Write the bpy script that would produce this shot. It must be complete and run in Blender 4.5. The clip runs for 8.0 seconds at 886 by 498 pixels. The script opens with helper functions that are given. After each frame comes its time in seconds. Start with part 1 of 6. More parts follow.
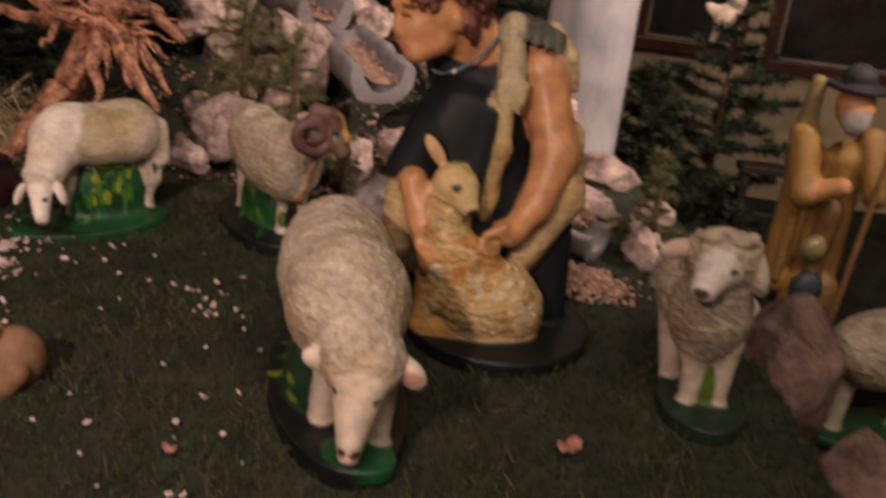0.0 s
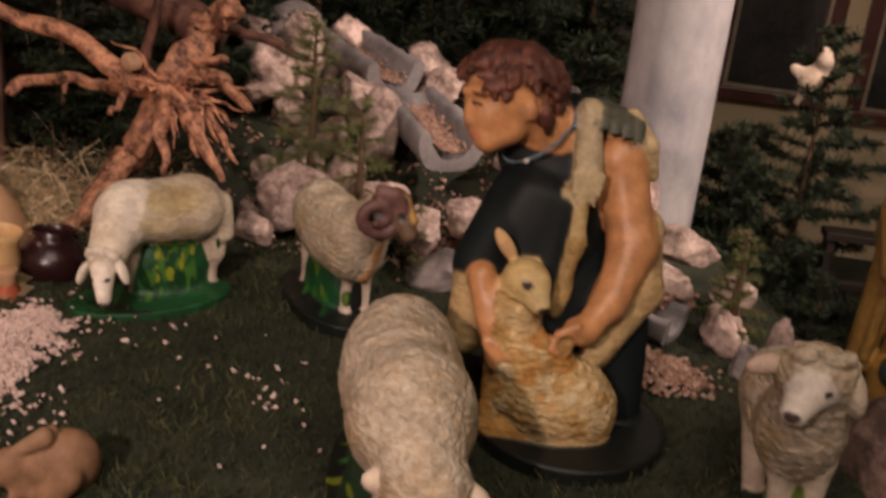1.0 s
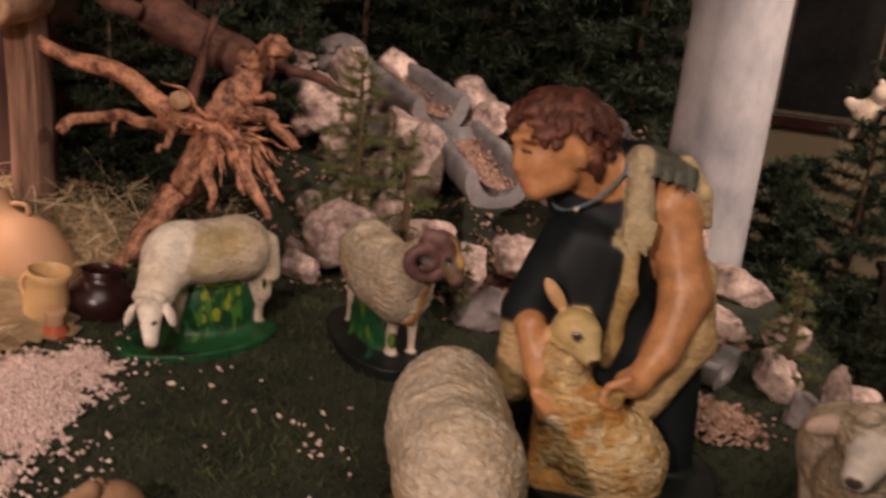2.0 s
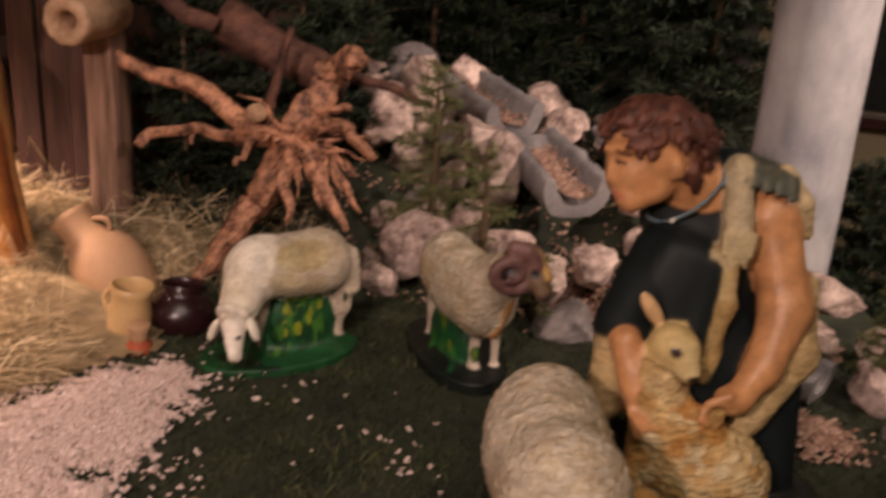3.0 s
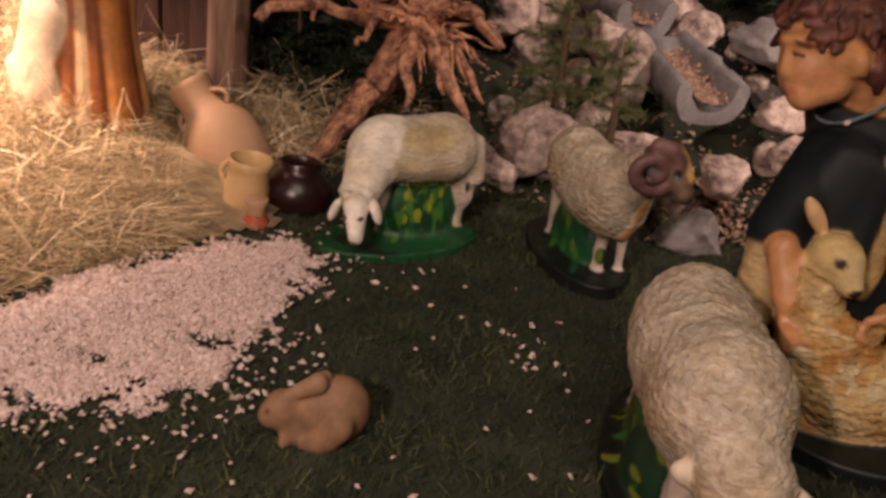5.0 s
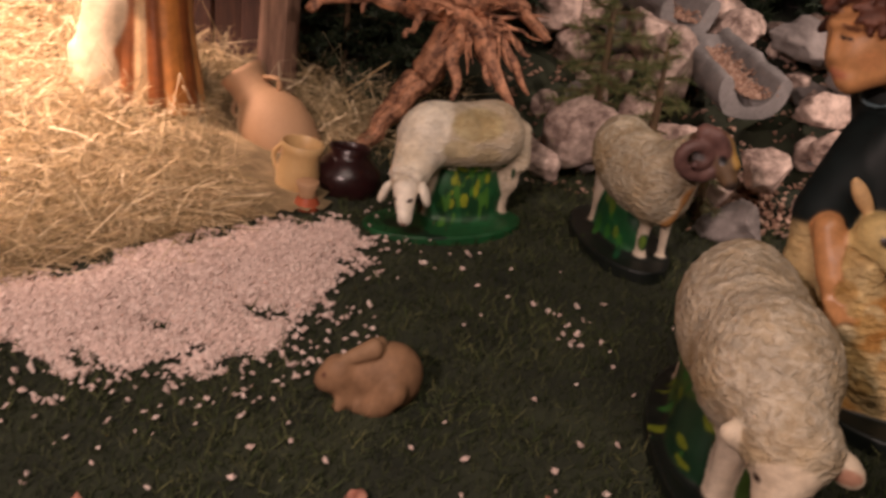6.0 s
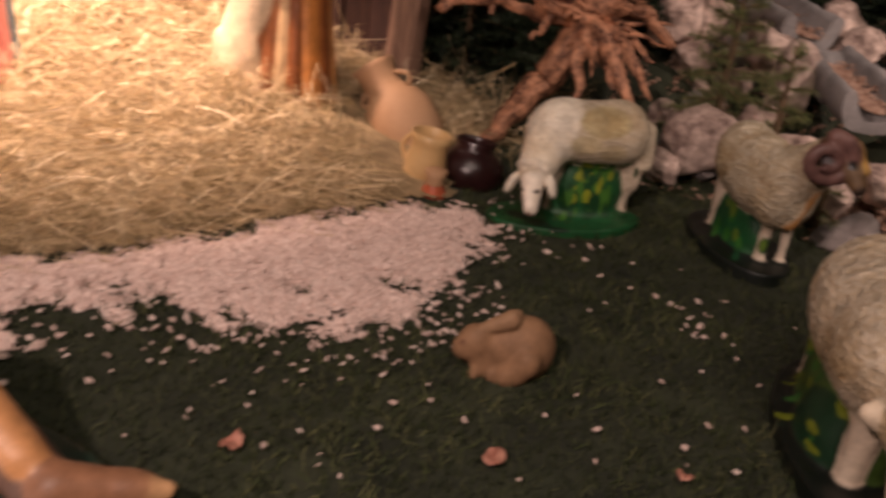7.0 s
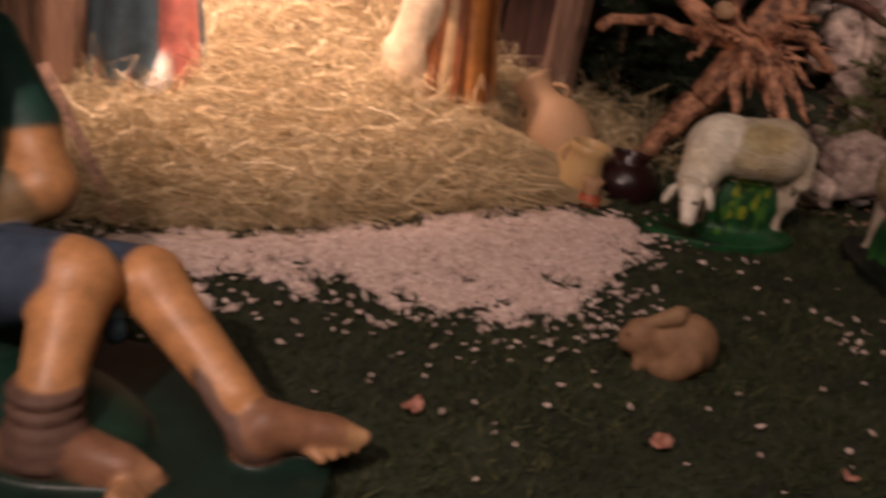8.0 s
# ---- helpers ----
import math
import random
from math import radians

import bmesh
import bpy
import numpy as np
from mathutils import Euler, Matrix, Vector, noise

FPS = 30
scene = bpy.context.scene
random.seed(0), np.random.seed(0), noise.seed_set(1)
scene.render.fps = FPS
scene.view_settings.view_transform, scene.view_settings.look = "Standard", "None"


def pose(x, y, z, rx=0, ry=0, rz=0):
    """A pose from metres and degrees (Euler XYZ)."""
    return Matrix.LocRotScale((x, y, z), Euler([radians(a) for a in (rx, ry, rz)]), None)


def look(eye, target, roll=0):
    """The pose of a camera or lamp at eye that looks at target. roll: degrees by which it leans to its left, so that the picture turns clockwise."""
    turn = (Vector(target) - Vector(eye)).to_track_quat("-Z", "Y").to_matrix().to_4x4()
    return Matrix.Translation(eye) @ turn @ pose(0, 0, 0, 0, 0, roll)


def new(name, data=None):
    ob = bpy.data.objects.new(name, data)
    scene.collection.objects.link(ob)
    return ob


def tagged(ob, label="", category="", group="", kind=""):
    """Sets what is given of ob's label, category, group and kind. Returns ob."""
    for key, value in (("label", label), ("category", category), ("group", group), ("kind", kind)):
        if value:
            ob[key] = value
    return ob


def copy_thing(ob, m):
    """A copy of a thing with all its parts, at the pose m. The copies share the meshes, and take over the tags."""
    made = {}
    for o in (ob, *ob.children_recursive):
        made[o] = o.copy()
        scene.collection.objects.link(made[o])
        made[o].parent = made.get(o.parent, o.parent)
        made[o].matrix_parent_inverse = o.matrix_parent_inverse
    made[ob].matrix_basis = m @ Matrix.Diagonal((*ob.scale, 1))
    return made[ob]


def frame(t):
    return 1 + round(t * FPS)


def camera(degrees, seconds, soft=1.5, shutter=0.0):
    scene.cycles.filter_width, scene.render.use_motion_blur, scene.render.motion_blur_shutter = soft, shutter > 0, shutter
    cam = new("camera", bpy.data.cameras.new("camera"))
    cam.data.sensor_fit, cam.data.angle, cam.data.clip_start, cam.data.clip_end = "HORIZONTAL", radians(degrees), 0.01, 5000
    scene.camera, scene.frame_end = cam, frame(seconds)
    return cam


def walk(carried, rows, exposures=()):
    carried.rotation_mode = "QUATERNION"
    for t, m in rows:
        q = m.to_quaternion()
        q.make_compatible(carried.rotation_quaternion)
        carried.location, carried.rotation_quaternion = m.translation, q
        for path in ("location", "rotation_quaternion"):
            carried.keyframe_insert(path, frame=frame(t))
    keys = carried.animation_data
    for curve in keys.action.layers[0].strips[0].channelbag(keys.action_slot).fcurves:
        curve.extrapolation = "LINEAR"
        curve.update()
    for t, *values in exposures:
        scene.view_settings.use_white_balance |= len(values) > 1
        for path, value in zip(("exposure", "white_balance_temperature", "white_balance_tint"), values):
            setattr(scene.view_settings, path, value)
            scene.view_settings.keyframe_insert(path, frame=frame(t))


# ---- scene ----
cam = camera(48.0, 8.0, 3.0, 0.9)
PATH = [
    (0, (-0.05, 0.138, 0.908), (-0.048, 1.99, 0.154), 6.6),
    (0.5, (-0.06, 0.217, 0.953), (-0.147, 2.072, 0.209), 6.0),
    (1, (-0.071, 0.266, 1.001), (-0.208, 2.124, 0.273), 5.9),
    (1.5, (-0.078, 0.285, 1.031), (-0.253, 2.146, 0.321), 5.9),
    (1.7, (-0.08, 0.291, 1.039), (-0.276, 2.15, 0.329), 5.7),
    (2.8, (-0.153, 0.349, 1.061), (-0.451, 2.197, 0.355), 3.7),
    (3, (-0.168, 0.334, 1.049), (-0.492, 2.175, 0.339), 3.6),
    (3.5, (-0.221, 0.358, 1.013), (-0.577, 2.151, 0.202), 3.7),
    (4, (-0.263, 0.373, 0.99), (-0.643, 2.145, 0.144), 4.2),
    (4.5, (-0.294, 0.373, 0.969), (-0.68, 2.132, 0.099), 6.1),
    (6, (-0.323, 0.279, 0.908), (-0.795, 2.028, 0.06), 6.8),
    (6.5, (-0.351, 0.234, 0.878), (-0.867, 1.972, 0.034), 7.5),
    (7, (-0.388, 0.154, 0.849), (-1.007, 1.872, 0.032), 8.1),
    (7.5, (-0.407, 0.088, 0.822), (-1.122, 1.771, 0.013), 9.0),
    (8, (-0.437, 0.018, 0.794), (-1.265, 1.663, 0.014), 8.9),
]
walk(cam, [(t, look(eye, target, roll)) for t, eye, target, roll in PATH], [(0.0, 0.0), (3.0, 0.0), (4.0, -0.15), (4.5, -0.15), (6.5, -0.2), (7.2, -0.4), (8.0, -0.8)])
scene.render.film_transparent = False

# ---- world and lamps: a dim church at night with warm spotlights and an added fill ----
world = bpy.data.worlds.new("world")
scene.world = world
world.use_nodes = True
world.node_tree.nodes["Background"].inputs[0].default_value = (1.0, 0.80, 0.66, 1)
world.node_tree.nodes["Background"].inputs[1].default_value = 0.03


def spot(name, eye, target, watts, degrees, soft, size, colour):
    data = bpy.data.lights.new(name, "SPOT")
    data.energy, data.spot_size, data.spot_blend, data.shadow_soft_size, data.color = watts, radians(degrees), soft, size, colour
    ob = new(name, data)
    ob.matrix_world = look(eye, target)
    return tagged(ob, kind="structure")


spot("spot_lamp_front", (-0.92, -0.60, 1.62), (-1.00, 2.1, 0.15), 205, 78, 1.0, 0.06, (1.0, 0.71, 0.64))
spot("spot_lamp_stable", (-2.20, 1.98, 1.50), (-2.16, 2.12, 0.10), 690, 75, 1.0, 0.05, (1.0, 0.66, 0.53))
spot("spot_lamp_side", (1.9, 1.9, 2.3), (0.40, 3.0, 0.70), 350, 54, 1.0, 0.06, (1.0, 0.75, 0.66))
# unseen area lamp added under the ceiling as soft ambient fill
fill_light = bpy.data.lights.new("fill_light", "AREA")
fill_light.shape, fill_light.size, fill_light.size_y, fill_light.energy, fill_light.color = "RECTANGLE", 3.0, 3.0, 150, (1.0, 0.80, 0.69)
church_lamp = new("church_lamp", fill_light)
church_lamp.matrix_world = pose(0.5, -1.5, 4.5)
tagged(church_lamp, kind="structure")


# ---- materials ----
def material(name):
    m = bpy.data.materials.new(name)
    m.use_nodes = True
    nt = m.node_tree
    bsdf = nt.nodes["Principled BSDF"]
    return m, nt, bsdf


def node(nt, kind, **values):
    n = nt.nodes.new(kind)
    for key, value in values.items():
        n.inputs[key].default_value = value
    return n


def surface(name, dark, light, scale=8.0, rough=0.8, bump=0.3, fine=60.0, detail=6.0, metallic=0.0, per_object=0.0, specular=0.5, stretch=(1, 1, 1), fine_mix=0.35):
    """A mottled surface: two noises mix two colours, the finer one also gives relief."""
    m, nt, bsdf = material(name)
    co = node(nt, "ShaderNodeTexCoord")
    mp = node(nt, "ShaderNodeMapping", Scale=stretch)
    big = node(nt, "ShaderNodeTexNoise", Scale=scale, Detail=detail, Roughness=0.6)
    small = node(nt, "ShaderNodeTexNoise", Scale=fine, Detail=4.0, Roughness=0.7)
    nt.links.new(co.outputs["Object"], mp.inputs[0])
    for n in (big, small):
        nt.links.new(mp.outputs[0], n.inputs["Vector"])
    blend = nt.nodes.new("ShaderNodeMath")
    blend.operation = "MULTIPLY_ADD"
    blend.inputs[1].default_value = fine_mix
    nt.links.new(small.outputs[0], blend.inputs[0])
    nt.links.new(big.outputs[0], blend.inputs[2])
    ramp = nt.nodes.new("ShaderNodeValToRGB")
    middle, spread = 0.5 + 0.5 * fine_mix, 0.2 if fine_mix < 0.4 else 0.15
    ramp.color_ramp.elements[0].position, ramp.color_ramp.elements[1].position = middle - spread, middle + spread
    ramp.color_ramp.elements[0].color, ramp.color_ramp.elements[1].color = (*dark, 1), (*light, 1)
    nt.links.new(blend.outputs[0], ramp.inputs[0])
    out = ramp.outputs[0]
    if per_object:
        info = nt.nodes.new("ShaderNodeObjectInfo")
        rng = node(nt, "ShaderNodeMapRange", **{"To Min": 1 - per_object, "To Max": 1 + per_object})
        nt.links.new(info.outputs["Random"], rng.inputs[0])
        hsv = node(nt, "ShaderNodeHueSaturation")
        nt.links.new(rng.outputs[0], hsv.inputs["Value"])
        nt.links.new(out, hsv.inputs["Color"])
        out = hsv.outputs[0]
    nt.links.new(out, bsdf.inputs["Base Color"])
    bsdf.inputs["Roughness"].default_value, bsdf.inputs["Metallic"].default_value = rough, metallic
    bsdf.inputs["Specular IOR Level"].default_value = specular
    if bump:
        b = node(nt, "ShaderNodeBump", Strength=bump, Distance=0.004)
        nt.links.new(blend.outputs[0], b.inputs["Height"])
        nt.links.new(b.outputs[0], bsdf.inputs["Normal"])
    return m


def per_island(name, dark, mid, light, rough=0.9, specular=0.3, translucent=0.0):
    """For strands, chips and needles: each loose piece takes its own shade."""
    m, nt, bsdf = material(name)
    geo = nt.nodes.new("ShaderNodeNewGeometry")
    ramp = nt.nodes.new("ShaderNodeValToRGB")
    ramp.color_ramp.elements[0].color, ramp.color_ramp.elements[1].color = (*dark, 1), (*light, 1)
    ramp.color_ramp.elements.new(0.5).color = (*mid, 1)
    nt.links.new(geo.outputs["Random Per Island"], ramp.inputs[0])
    nt.links.new(ramp.outputs[0], bsdf.inputs["Base Color"])
    bsdf.inputs["Roughness"].default_value = rough
    bsdf.inputs["Specular IOR Level"].default_value = specular
    return m


def plaster():
    """Painted plaster of the figures: the paint is an attribute, with dabs, grime and wool relief."""
    m, nt, bsdf = material("painted_plaster")
    co = node(nt, "ShaderNodeTexCoord")
    paint = nt.nodes.new("ShaderNodeAttribute")
    paint.attribute_name = "paint"
    fleece = nt.nodes.new("ShaderNodeAttribute")
    fleece.attribute_name = "fleece"
    gloss = nt.nodes.new("ShaderNodeAttribute")
    gloss.attribute_name = "gloss"
    dabs = node(nt, "ShaderNodeTexNoise", Scale=26.0, Detail=5.0, Roughness=0.65)
    wash = node(nt, "ShaderNodeTexNoise", Scale=9.0, Detail=3.0, Roughness=0.6)
    curl = node(nt, "ShaderNodeTexNoise", Scale=1.0, Detail=3.0, Roughness=0.55)
    lay = node(nt, "ShaderNodeMapping", Scale=(62, 62, 135))
    warp = node(nt, "ShaderNodeTexNoise", Scale=40.0, Detail=3.0)
    nt.links.new(co.outputs["Object"], dabs.inputs["Vector"])
    nt.links.new(co.outputs["Object"], wash.inputs["Vector"])
    nt.links.new(co.outputs["Object"], warp.inputs["Vector"])
    mixv = node(nt, "ShaderNodeMix")
    mixv.data_type = "VECTOR"
    mixv.inputs["Factor"].default_value = 0.02
    nt.links.new(co.outputs["Object"], mixv.inputs[4])
    nt.links.new(warp.outputs["Color"], mixv.inputs[5])
    nt.links.new(mixv.outputs[1], lay.inputs[0])
    nt.links.new(lay.outputs[0], curl.inputs["Vector"])
    # ochre wash in the fleece
    tint = node(nt, "ShaderNodeMix")
    tint.data_type, tint.blend_type = "RGBA", "MULTIPLY"
    tint.inputs[7].default_value = (0.72, 0.58, 0.36, 1)
    rng = node(nt, "ShaderNodeMapRange", **{"From Min": 0.47, "From Max": 0.66, "To Max": 0.7})
    nt.links.new(wash.outputs[0], rng.inputs[0])
    f = nt.nodes.new("ShaderNodeMath")
    f.operation = "MULTIPLY"
    nt.links.new(rng.outputs[0], f.inputs[0])
    nt.links.new(fleece.outputs["Fac"], f.inputs[1])
    nt.links.new(f.outputs[0], tint.inputs["Factor"])
    nt.links.new(paint.outputs["Color"], tint.inputs[6])
    # value variation
    val = node(nt, "ShaderNodeMapRange", **{"From Min": 0.3, "From Max": 0.7, "To Min": 0.66, "To Max": 1.18})
    nt.links.new(dabs.outputs[0], val.inputs[0])
    hsv = node(nt, "ShaderNodeHueSaturation")
    nt.links.new(val.outputs[0], hsv.inputs["Value"])
    nt.links.new(tint.outputs[2], hsv.inputs["Color"])
    # ochre-brown multiplied into the hollows of the curls, raised curls stay paler
    worn = node(nt, "ShaderNodeMapRange", **{"From Min": 0.42, "From Max": 0.60, "To Min": 0.0, "To Max": 0.45})
    nt.links.new(curl.outputs[0], worn.inputs[0])
    wf = nt.nodes.new("ShaderNodeMath")
    wf.operation = "MULTIPLY"
    nt.links.new(worn.outputs[0], wf.inputs[0])
    nt.links.new(fleece.outputs["Fac"], wf.inputs[1])
    hollow_tint = node(nt, "ShaderNodeMix")
    hollow_tint.data_type, hollow_tint.blend_type = "RGBA", "MULTIPLY"
    hollow_tint.inputs[7].default_value = (0.62, 0.50, 0.33, 1)
    nt.links.new(wf.outputs[0], hollow_tint.inputs["Factor"])
    nt.links.new(hsv.outputs[0], hollow_tint.inputs[6])
    nt.links.new(hollow_tint.outputs[2], bsdf.inputs["Base Color"])
    r = node(nt, "ShaderNodeMapRange", **{"To Min": 0.75, "To Max": 0.24})
    nt.links.new(gloss.outputs["Fac"], r.inputs[0])
    nt.links.new(r.outputs[0], bsdf.inputs["Roughness"])
    sp = node(nt, "ShaderNodeMapRange", **{"To Min": 0.15, "To Max": 0.7})
    nt.links.new(gloss.outputs["Fac"], sp.inputs[0])
    nt.links.new(sp.outputs[0], bsdf.inputs["Specular IOR Level"])
    hgt = node(nt, "ShaderNodeMix")
    hgt.data_type = "FLOAT"
    half = nt.nodes.new("ShaderNodeMath")
    half.operation = "MULTIPLY"
    half.inputs[1].default_value = 0.12
    nt.links.new(dabs.outputs[0], half.inputs[0])
    nt.links.new(fleece.outputs["Fac"], hgt.inputs[0])
    nt.links.new(half.outputs[0], hgt.inputs[2])
    nt.links.new(curl.outputs[0], hgt.inputs[3])
    b = node(nt, "ShaderNodeBump", Strength=1.0, Distance=0.009)
    b.invert = True
    nt.links.new(hgt.outputs[0], b.inputs["Height"])
    nt.links.new(b.outputs[0], bsdf.inputs["Normal"])
    return m


PLASTER = plaster()
SOIL = surface("moss_mat", (0.009, 0.012, 0.006), (0.036, 0.043, 0.021), 7, 0.95, 0.8, 90)
GRASS = per_island("mat_fibres", (0.012, 0.017, 0.007), (0.030, 0.040, 0.015), (0.080, 0.085, 0.040))
TUFT = per_island("tuft_fibres", (0.018, 0.028, 0.008), (0.050, 0.066, 0.022), (0.13, 0.13, 0.055))
HAYBED = surface("hay_bed", (0.09, 0.065, 0.03), (0.30, 0.22, 0.12), 14, 0.95, 1.0, 120)
HAY = per_island("hay_strands", (0.12, 0.085, 0.035), (0.36, 0.27, 0.135), (0.78, 0.62, 0.40), 0.6)
STALK = per_island("straw_stalks", (0.40, 0.29, 0.15), (0.66, 0.51, 0.30), (0.86, 0.72, 0.50), 0.5)
CHIPS = per_island("marble_chips", (0.52, 0.385, 0.33), (0.64, 0.49, 0.43), (0.77, 0.63, 0.56), 0.8)
CHIPDUST = surface("marble_dust", (0.46, 0.34, 0.285), (0.66, 0.51, 0.44), 30, 0.9, 1.0, 160)
REDCHIPS = per_island("brown_gravel", (0.16, 0.085, 0.06), (0.32, 0.19, 0.13), (0.50, 0.35, 0.27), 0.8)
ROCK = surface("rose_stone", (0.17, 0.112, 0.092), (0.70, 0.535, 0.45), 9, 0.85, 1.0, 55, fine_mix=0.6, per_object=0.25)
BROWNROCK = surface("brown_stone", (0.09, 0.055, 0.042), (0.34, 0.22, 0.175), 8, 0.85, 1.0, 50, fine_mix=0.5, per_object=0.1)
GREYROCK = surface("grey_stone", (0.10, 0.085, 0.08), (0.32, 0.28, 0.26), 7, 0.85, 0.5, 70, per_object=0.15)
TROUGH = surface("cast_stone", (0.10, 0.095, 0.092), (0.33, 0.305, 0.295), 6, 0.7, 0.35, 90)
ROOTWOOD = surface("root_wood", (0.075, 0.028, 0.015), (0.62, 0.30, 0.165), 28, 0.65, 1.0, 120, fine_mix=0.5, per_object=0.25)
BARK = surface("bark", (0.030, 0.013, 0.009), (0.19, 0.085, 0.055), 20, 0.85, 1.0, 90)
CUTWOOD = surface("cut_wood", (0.30, 0.17, 0.09), (0.64, 0.42, 0.26), 20, 0.8, 0.8, 120)
TIMBER = surface("post_timber", (0.095, 0.050, 0.032), (0.36, 0.21, 0.14), 6, 0.8, 0.7, 50, stretch=(7, 7, 0.6))
BOARD = surface("dark_boards", (0.024, 0.011, 0.008), (0.085, 0.038, 0.026), 6, 0.75, 0.6, 40, stretch=(7, 7, 0.6), per_object=0.2)
TERRACOTTA = surface("tan_clay", (0.36, 0.21, 0.112), (0.47, 0.29, 0.16), 5, 0.7, 0.15, 120)
OCHRECLAY = surface("ochre_glaze", (0.50, 0.32, 0.14), (0.62, 0.42, 0.20), 12, 0.4, 0.1, 80)
REDGLAZE = surface("red_glaze", (0.30, 0.06, 0.03), (0.48, 0.13, 0.06), 10, 0.35, 0.1, 60)
DARKGLAZE = surface("dark_glaze", (0.014, 0.005, 0.005), (0.032, 0.010, 0.010), 8, 0.3, 0.02, 60)
COLUMN = surface("mottled_marble", (0.27, 0.27, 0.29), (0.62, 0.59, 0.57), 5.0, 0.4, 0.05, 18, stretch=(1, 1, 0.6))
PLASTERWALL = surface("beige_wall", (0.56, 0.44, 0.27), (0.66, 0.53, 0.34), 2.0, 0.9, 0.1, 60)
PLAINWALL = surface("dim_wall", (0.30, 0.25, 0.19), (0.36, 0.30, 0.22), 2.0, 0.9, 0.1, 60)
FLOORSTONE = surface("floor_stone", (0.10, 0.08, 0.07), (0.18, 0.15, 0.13), 3.0, 0.6, 0.1, 40)
FRAMEWOOD = surface("frame_wood", (0.07, 0.025, 0.02), (0.16, 0.06, 0.05), 12, 0.4, 0.2, 60)
GILT = surface("gilt_slip", (0.30, 0.24, 0.17), (0.48, 0.40, 0.30), 20, 0.4, 0.2, 60)
CANVAS = surface("dark_canvas", (0.012, 0.012, 0.013), (0.06, 0.055, 0.05), 5, 0.5, 0.1, 40)
NEEDLE = per_island("fir_needles", (0.006, 0.012, 0.007), (0.018, 0.030, 0.014), (0.050, 0.068, 0.034), 0.6)
PALENEEDLE = per_island("sapling_needles", (0.045, 0.065, 0.022), (0.11, 0.13, 0.045), (0.22, 0.22, 0.09), 0.7)
TWIG = surface("twig_bark", (0.05, 0.03, 0.015), (0.16, 0.10, 0.05), 30, 0.85, 0.4, 90)
BLACKWOOD = surface("black_wood", (0.010, 0.008, 0.007), (0.035, 0.025, 0.02), 10, 0.5, 0.2, 60)
LEAF = surface("dry_petal", (0.25, 0.08, 0.05), (0.55, 0.28, 0.20), 40, 0.7, 0.3, 120)
WHITEORN = surface("ivory_ornament", (0.50, 0.40, 0.30), (0.75, 0.64, 0.52), 30, 0.6, 0.5, 90)


# ---- mesh helpers ----
def mesh_object(name, verts, faces, mat, smooth=False, parent=None, label=""):
    me = bpy.data.meshes.new(name)
    me.from_pydata(np.asarray(verts, float).tolist(), [], np.asarray(faces, int).tolist())
    me.materials.append(mat)
    if smooth:
        me.shade_smooth()
    ob = new(name, me)
    if parent:
        ob.parent = parent
    if label:
        ob["label"] = label
    return ob


def part(name, bm, mat, parent=None, label="", smooth=True):
    """Links a bmesh as one mesh object under a thing or part."""
    me = bpy.data.meshes.new(name)
    bmesh.ops.recalc_face_normals(bm, faces=bm.faces)
    bm.to_mesh(me)
    bm.free()
    me.materials.append(mat)
    if smooth:
        me.shade_smooth()
    ob = new(name, me)
    if parent:
        ob.parent = parent
    if label:
        ob["label"] = label
    return ob


def empty(name, x, y, z, rz=0.0, rx=0.0, ry=0.0):
    ob = new(name)
    ob.matrix_world = pose(x, y, z, rx, ry, rz)
    return ob


def box(bm, x0, x1, y0, y1, z0, z1, bevel=0.0, m=None):
    made = bmesh.ops.create_cube(bm, size=1)["verts"]
    for v in made:
        v.co = Vector(((x0 + x1) / 2 + v.co.x * (x1 - x0), (y0 + y1) / 2 + v.co.y * (y1 - y0), (z0 + z1) / 2 + v.co.z * (z1 - z0)))
    if bevel:
        edges = list({e for v in made for e in v.link_edges})
        out = bmesh.ops.bevel(bm, geom=edges, offset=bevel, segments=2, affect="EDGES", profile=0.5)
        made = list({v for f in out["faces"] for v in f.verts} | {v for v in made if v.is_valid})
    if m is not None:
        bmesh.ops.transform(bm, matrix=m, verts=made)
    return bm


def tube(bm, path, radii, sides=10, wobble=0.0, seed=0, caps=True):
    """A tapered tube along points, with an uneven skin."""
    path = [Vector(p) for p in path]
    rings = []
    for i, p in enumerate(path):
        d = (path[min(i + 1, len(path) - 1)] - path[max(i - 1, 0)]).normalized()
        side = d.cross(Vector((0.3, 0.2, 1))).normalized()
        up = side.cross(d)
        ring = []
        for k in range(sides):
            a = 2 * math.pi * k / sides
            w = 1 + wobble * noise.noise(Vector((math.cos(a) * 1.3 + seed * 7.1, math.sin(a) * 1.3, i * 0.45)))
            ring.append(bm.verts.new(p + (side * math.cos(a) + up * math.sin(a)) * radii[i] * w))
        rings.append(ring)
    for a, b in zip(rings, rings[1:]):
        for k in range(sides):
            bm.faces.new((a[k], a[(k + 1) % sides], b[(k + 1) % sides], b[k]))
    if caps:
        bm.faces.new(rings[0][::-1])
        bm.faces.new(rings[-1])
    return bm


def bent(a, b, n, sag, seed):
    """n points from a to b with a random wander."""
    a, b = Vector(a), Vector(b)
    out = []
    for i in range(n):
        t = i / (n - 1)
        w = math.sin(math.pi * t) * sag
        out.append(a.lerp(b, t) + Vector((noise.noise((seed * 3.7, t * 2.5, 0)), noise.noise((seed * 3.7, t * 2.5, 9)), noise.noise((seed * 3.7, t * 2.5, 21)))) * w * 2)
    return out


